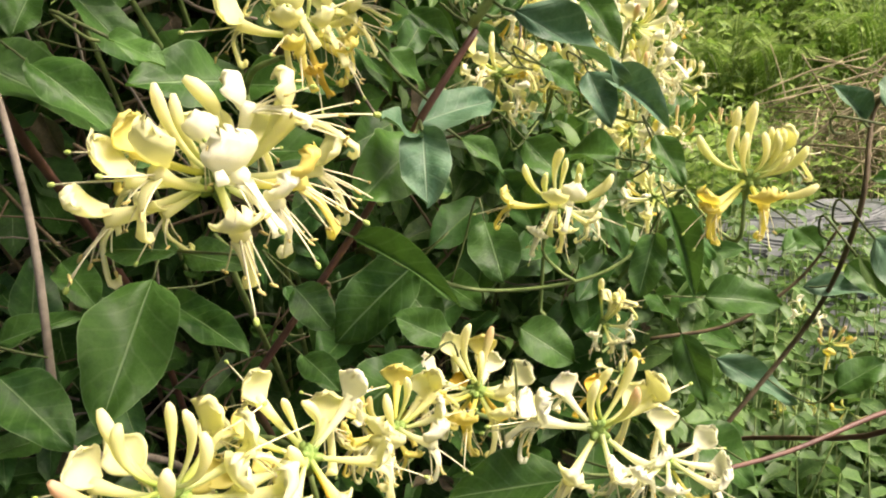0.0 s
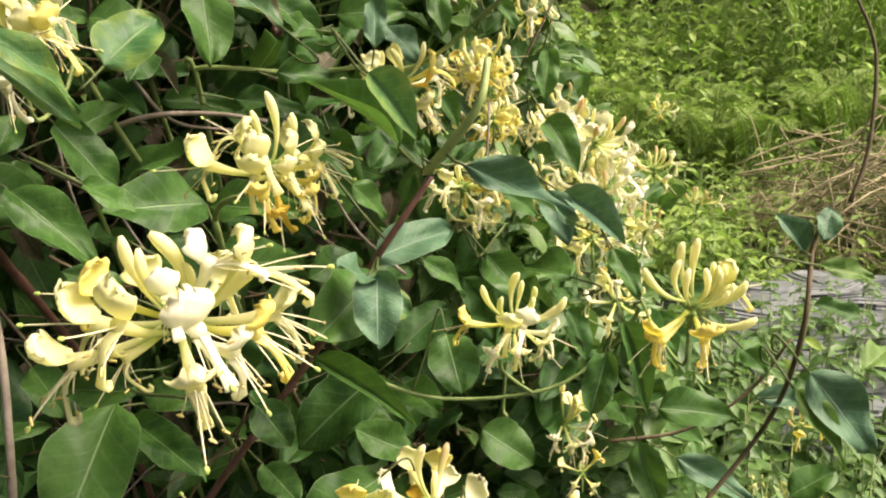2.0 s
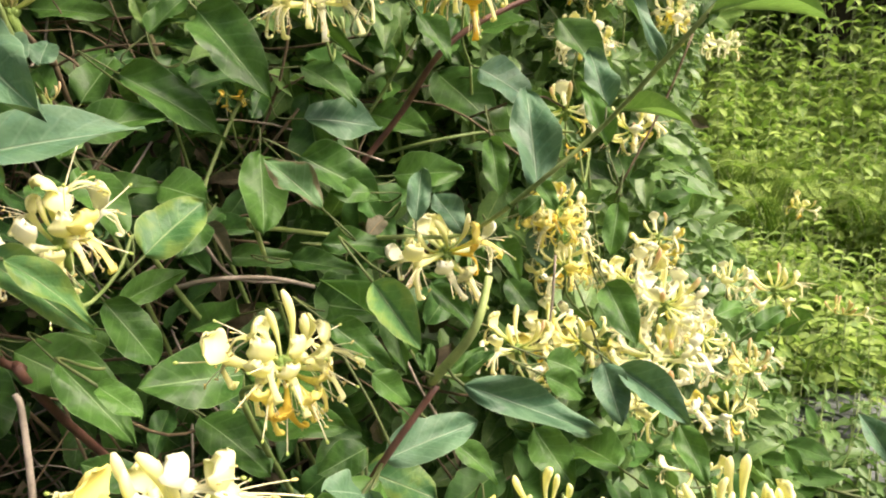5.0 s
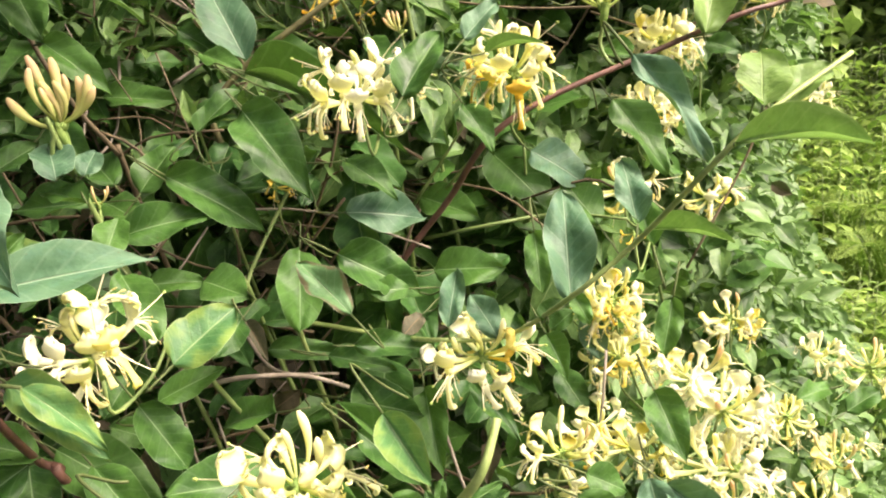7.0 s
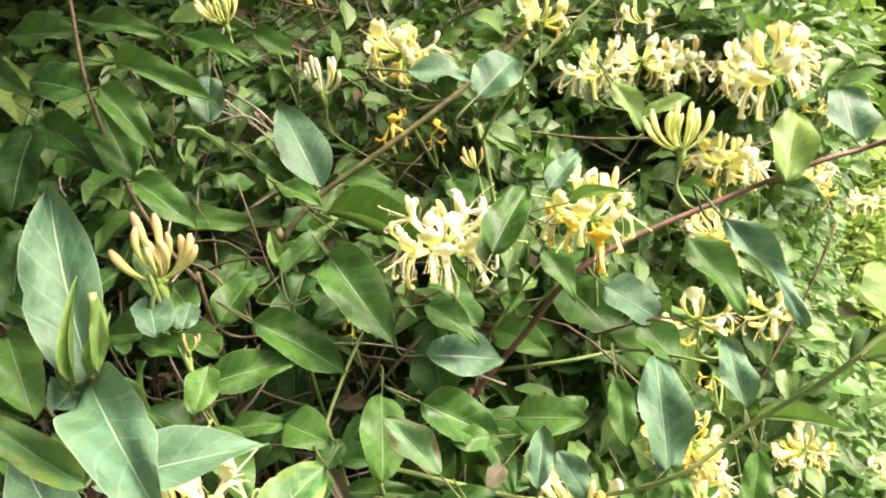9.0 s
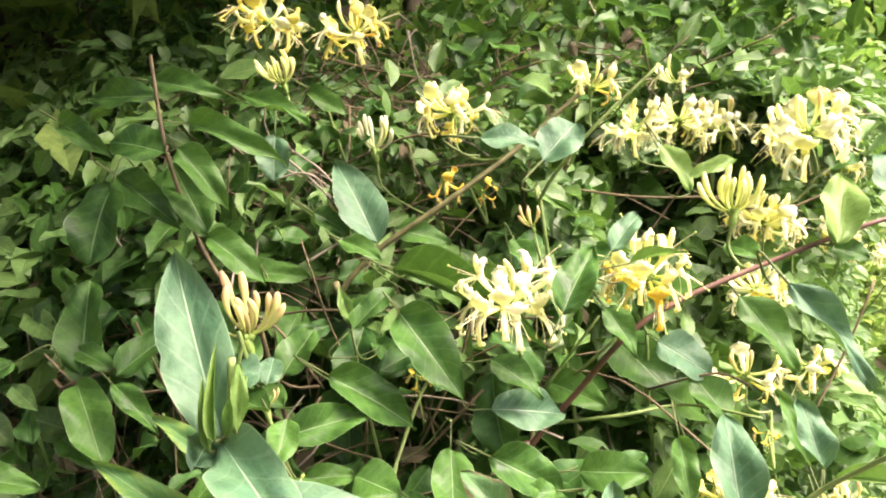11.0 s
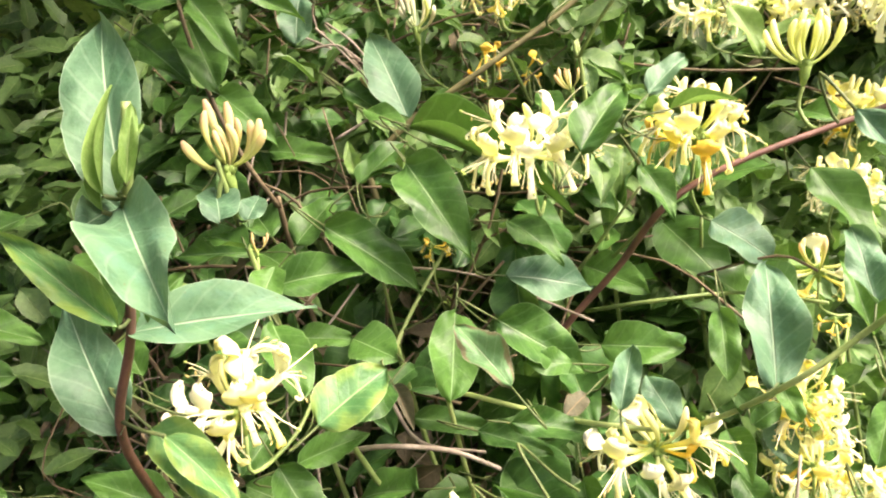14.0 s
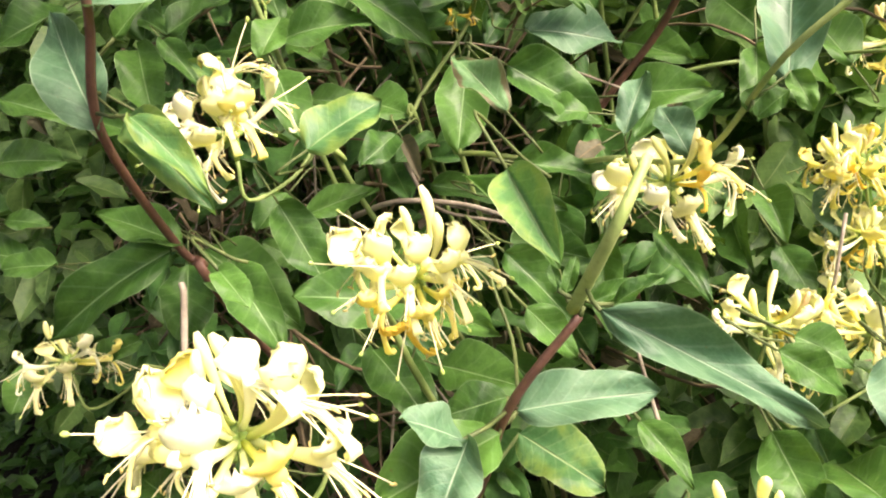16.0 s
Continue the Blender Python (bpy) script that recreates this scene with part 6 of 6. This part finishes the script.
size = r.uniform(0.03, 0.10, n)
me = scatter("grass", WEED_LEAF, 4, np.stack([gx, gy, gz], 1), r.normal(0, 0.45, (n, 3)) + np.array([0, 0, 0.9]), r.normal(0, 1, (n, 3)) + np.array([0, -0.5, 0.2]), size, size * 0.13, 3, 2)
tagged(new("grass", me), "thin tufts of green grass on dark soil", "grass", kind="stuff")

# straw heap
rnd = random.Random(8)
sw = Sweep()
for i in range(1250):
    a, q = rnd.uniform(0, 6.28), rnd.random() ** 0.6
    x, y = 1.58 + 0.60 * q * math.cos(a), 2.4 + 0.5 * q * math.sin(a)
    zc = ground_height(x, y) + (0.27 + 0.10 * math.sin(7 * x + 3 * y)) * (1 - q * q) * rnd.random() ** 0.35
    d = Vector((rnd.gauss(0.25, 0.8), rnd.gauss(0, 0.7), rnd.gauss(0.1, 0.55))).normalized() * rnd.uniform(0.07, 0.22)
    c = Vector((x, y, zc + 0.02))
    sw.tube(curve([c - d, c + Vector((0, 0, rnd.uniform(0, 0.05))), c + d + Vector((0, 0, -0.03))], 2), rnd.uniform(0.001, 0.002), 3)
for i in range(170):
    x, y = 1.50 + rnd.gauss(0, 0.20), 2.27 + rnd.gauss(0, 0.15)
    c = Vector((x, y, ground_height(x, y) + rnd.uniform(0.16, 0.36)))
    d = Vector((rnd.gauss(0.55, 0.55), rnd.gauss(0, 0.45), rnd.gauss(0.30, 0.45))).normalized() * rnd.uniform(0.12, 0.26)
    sw.tube(curve([c - d, c + Vector((0, 0, rnd.uniform(0.0, 0.04))), c + d], 2), rnd.uniform(0.0016, 0.0032), 5)
heap = tagged(new("straw_heap", sw.mesh("straw_heap", [STRAW])), "heap of dry pale straw and dead stalks", "straw", kind="stuff")


def slab(x, y, lx, ly, h, turn, tilt, lift):
    """A split piece of slate: a ragged outline, and a few thin leaves of stone whose edges step back."""
    rnd = random.Random(int(x * 1000 + y * 77))
    n, phase = 26, rnd.uniform(0, 6)
    outline = []
    for i in range(n):
        a = 2 * math.pi * i / n
        c, q = math.cos(a), math.sin(a)
        rag = 1 + 0.05 * math.sin(5 * a + phase) + rnd.uniform(-0.05, 0.05)
        outline.append((math.copysign(abs(c) ** 0.55, c) * lx * 0.5 * rag, math.copysign(abs(q) ** 0.6, q) * ly * 0.5 * rag))
    verts, faces = [], []
    levels = []
    for k in range(4):
        step = 1 - 0.05 * k - rnd.uniform(0, 0.04)
        levels += [(step, -0.5 + k * 0.25), (step * 0.995, -0.5 + k * 0.25 + 0.17)]
    for f, z in levels:
        verts += [(p * f * rnd.uniform(0.985, 1.01), q * f * rnd.uniform(0.97, 1.01), z * h + 0.006 * math.sin(9 * p / lx + phase) + rnd.uniform(-0.04, 0.04) * h) for p, q in outline]
    for k in range(len(levels) - 1):
        faces += [(k * n + i, k * n + (i + 1) % n, k * n + n + (i + 1) % n, k * n + n + i) for i in range(n)]
    last = (len(levels) - 1) * n
    verts += [(0, 0, levels[-1][1] * h), (0, 0, -0.5 * h)]
    faces += [(last + i, last + (i + 1) % n, len(verts) - 2) for i in range(n)] + [((i + 1) % n, i, len(verts) - 1) for i in range(n)]
    ob = tagged(new("slate_slab", mesh_of("slate_slab", verts, faces, [STONE], smooth=False)), "flat grey slate slab in a loose pile", "stone", "slate slabs")
    ob.matrix_world = pose(x, y, ground_height(x, y) + lift, tilt, tilt * 0.6, turn)


for i in range(72):
    r = random.Random(40 + i)
    row = i // 12
    slab(0.60 + (0.085 + 0.012 * math.sin(2.3 * row + 1)) * (i % 12) + r.uniform(-0.09, 0.12), 1.28 + 0.115 * row + r.uniform(-0.06, 0.06), r.uniform(0.22, 0.46), r.uniform(0.08, 0.16), r.uniform(0.018, 0.036), r.gauss(0, 16), r.uniform(-7, 7), 0.010 + 0.016 * row + r.uniform(0, 0.02))


def tree(x, y, tall, seed, n=5200, blade=(0.09, 0.19), low=0.04):
    r = np.random.default_rng(seed)
    g = ground_height(x, y)
    top = tagged(new("tree"), "dark leafy tree of the woodland and the added shade trees", "tree", "woodland trees")
    sw = Sweep()
    sw.tube(curve([(x, y, g - 0.1), (x + 0.1, y, g + tall * 0.4), (x - 0.1, y + 0.1, g + tall * 0.8)], 5), [0.16 - 0.012 * i for i in range(11)], 8)
    centres = []
    for k in range(26):
        a, f = r.uniform(0, 6.28), r.uniform(low, 1.0)
        rad = tall * 0.34 * math.sin(math.pi * (0.15 + 0.75 * f)) * r.uniform(0.6, 1.1)
        c = Vector((x + rad * math.cos(a), y + rad * math.sin(a), g + tall * f))
        centres.append(c)
        s0 = Vector((x, y, g + tall * f * 0.7))
        sw.tube(curve([s0, s0.lerp(c, 0.5) + Vector((0, 0, 0.1)), c], 3), 0.02, 5)
    part("trunk", sw.mesh("trunk", [BARK]), top)
    cs = np.array([tuple(c) for c in centres])[r.integers(0, len(centres), n)]
    P = cs + r.normal(0, tall * 0.075, (n, 3))
    L = r.uniform(*blade, n)
    me = scatter("crown", TREE_LEAF, 0, P, r.normal(0, 1, (n, 3)), r.normal(0, 0.5, (n, 3)) + np.array([0, -0.3, 1]), L, L * 0.6, 2, 2)
    part("crown", me, top)


for i in range(15):
    r = random.Random(300 + i)
    tree(-5.5 + 1.05 * i + r.uniform(-0.3, 0.3), 7.2 + r.uniform(-0.7, 1.2), r.uniform(4.5, 6.5), 60 + i)
for i in range(10):
    r = random.Random(400 + i)
    tree(-8 + 1.9 * i + r.uniform(-0.4, 0.4), 11.0 + r.uniform(-0.6, 1.0), r.uniform(6.5, 8.5), 140 + i, 5200, (0.2, 0.42))
for i, (x, y, tall) in enumerate(((-1.9, 4.4, 3.6), (-3.6, 3.2, 3.8), (-3.8, 0.8, 4.2), (-0.5, 4.9, 3.2), (-3.0, 1.9, 3.8), (-2.6, 2.9, 3.6))):
    tree(x, y, tall, 90 + i)
# trees added mostly out of view, to block skylight on the hedge's left
tree(-2.1, 1.9, 4.6, 120, 9000, (0.10, 0.18), 0.3)
tree(-1.4, 0.05, 4.8, 121, 11000, (0.10, 0.18), 0.42)
tree(-1.3, 2.3, 4.8, 122, 9000, (0.10, 0.18), 0.45)
tree(-1.0, -1.1, 4.8, 123, 9000, (0.10, 0.18), 0.5)
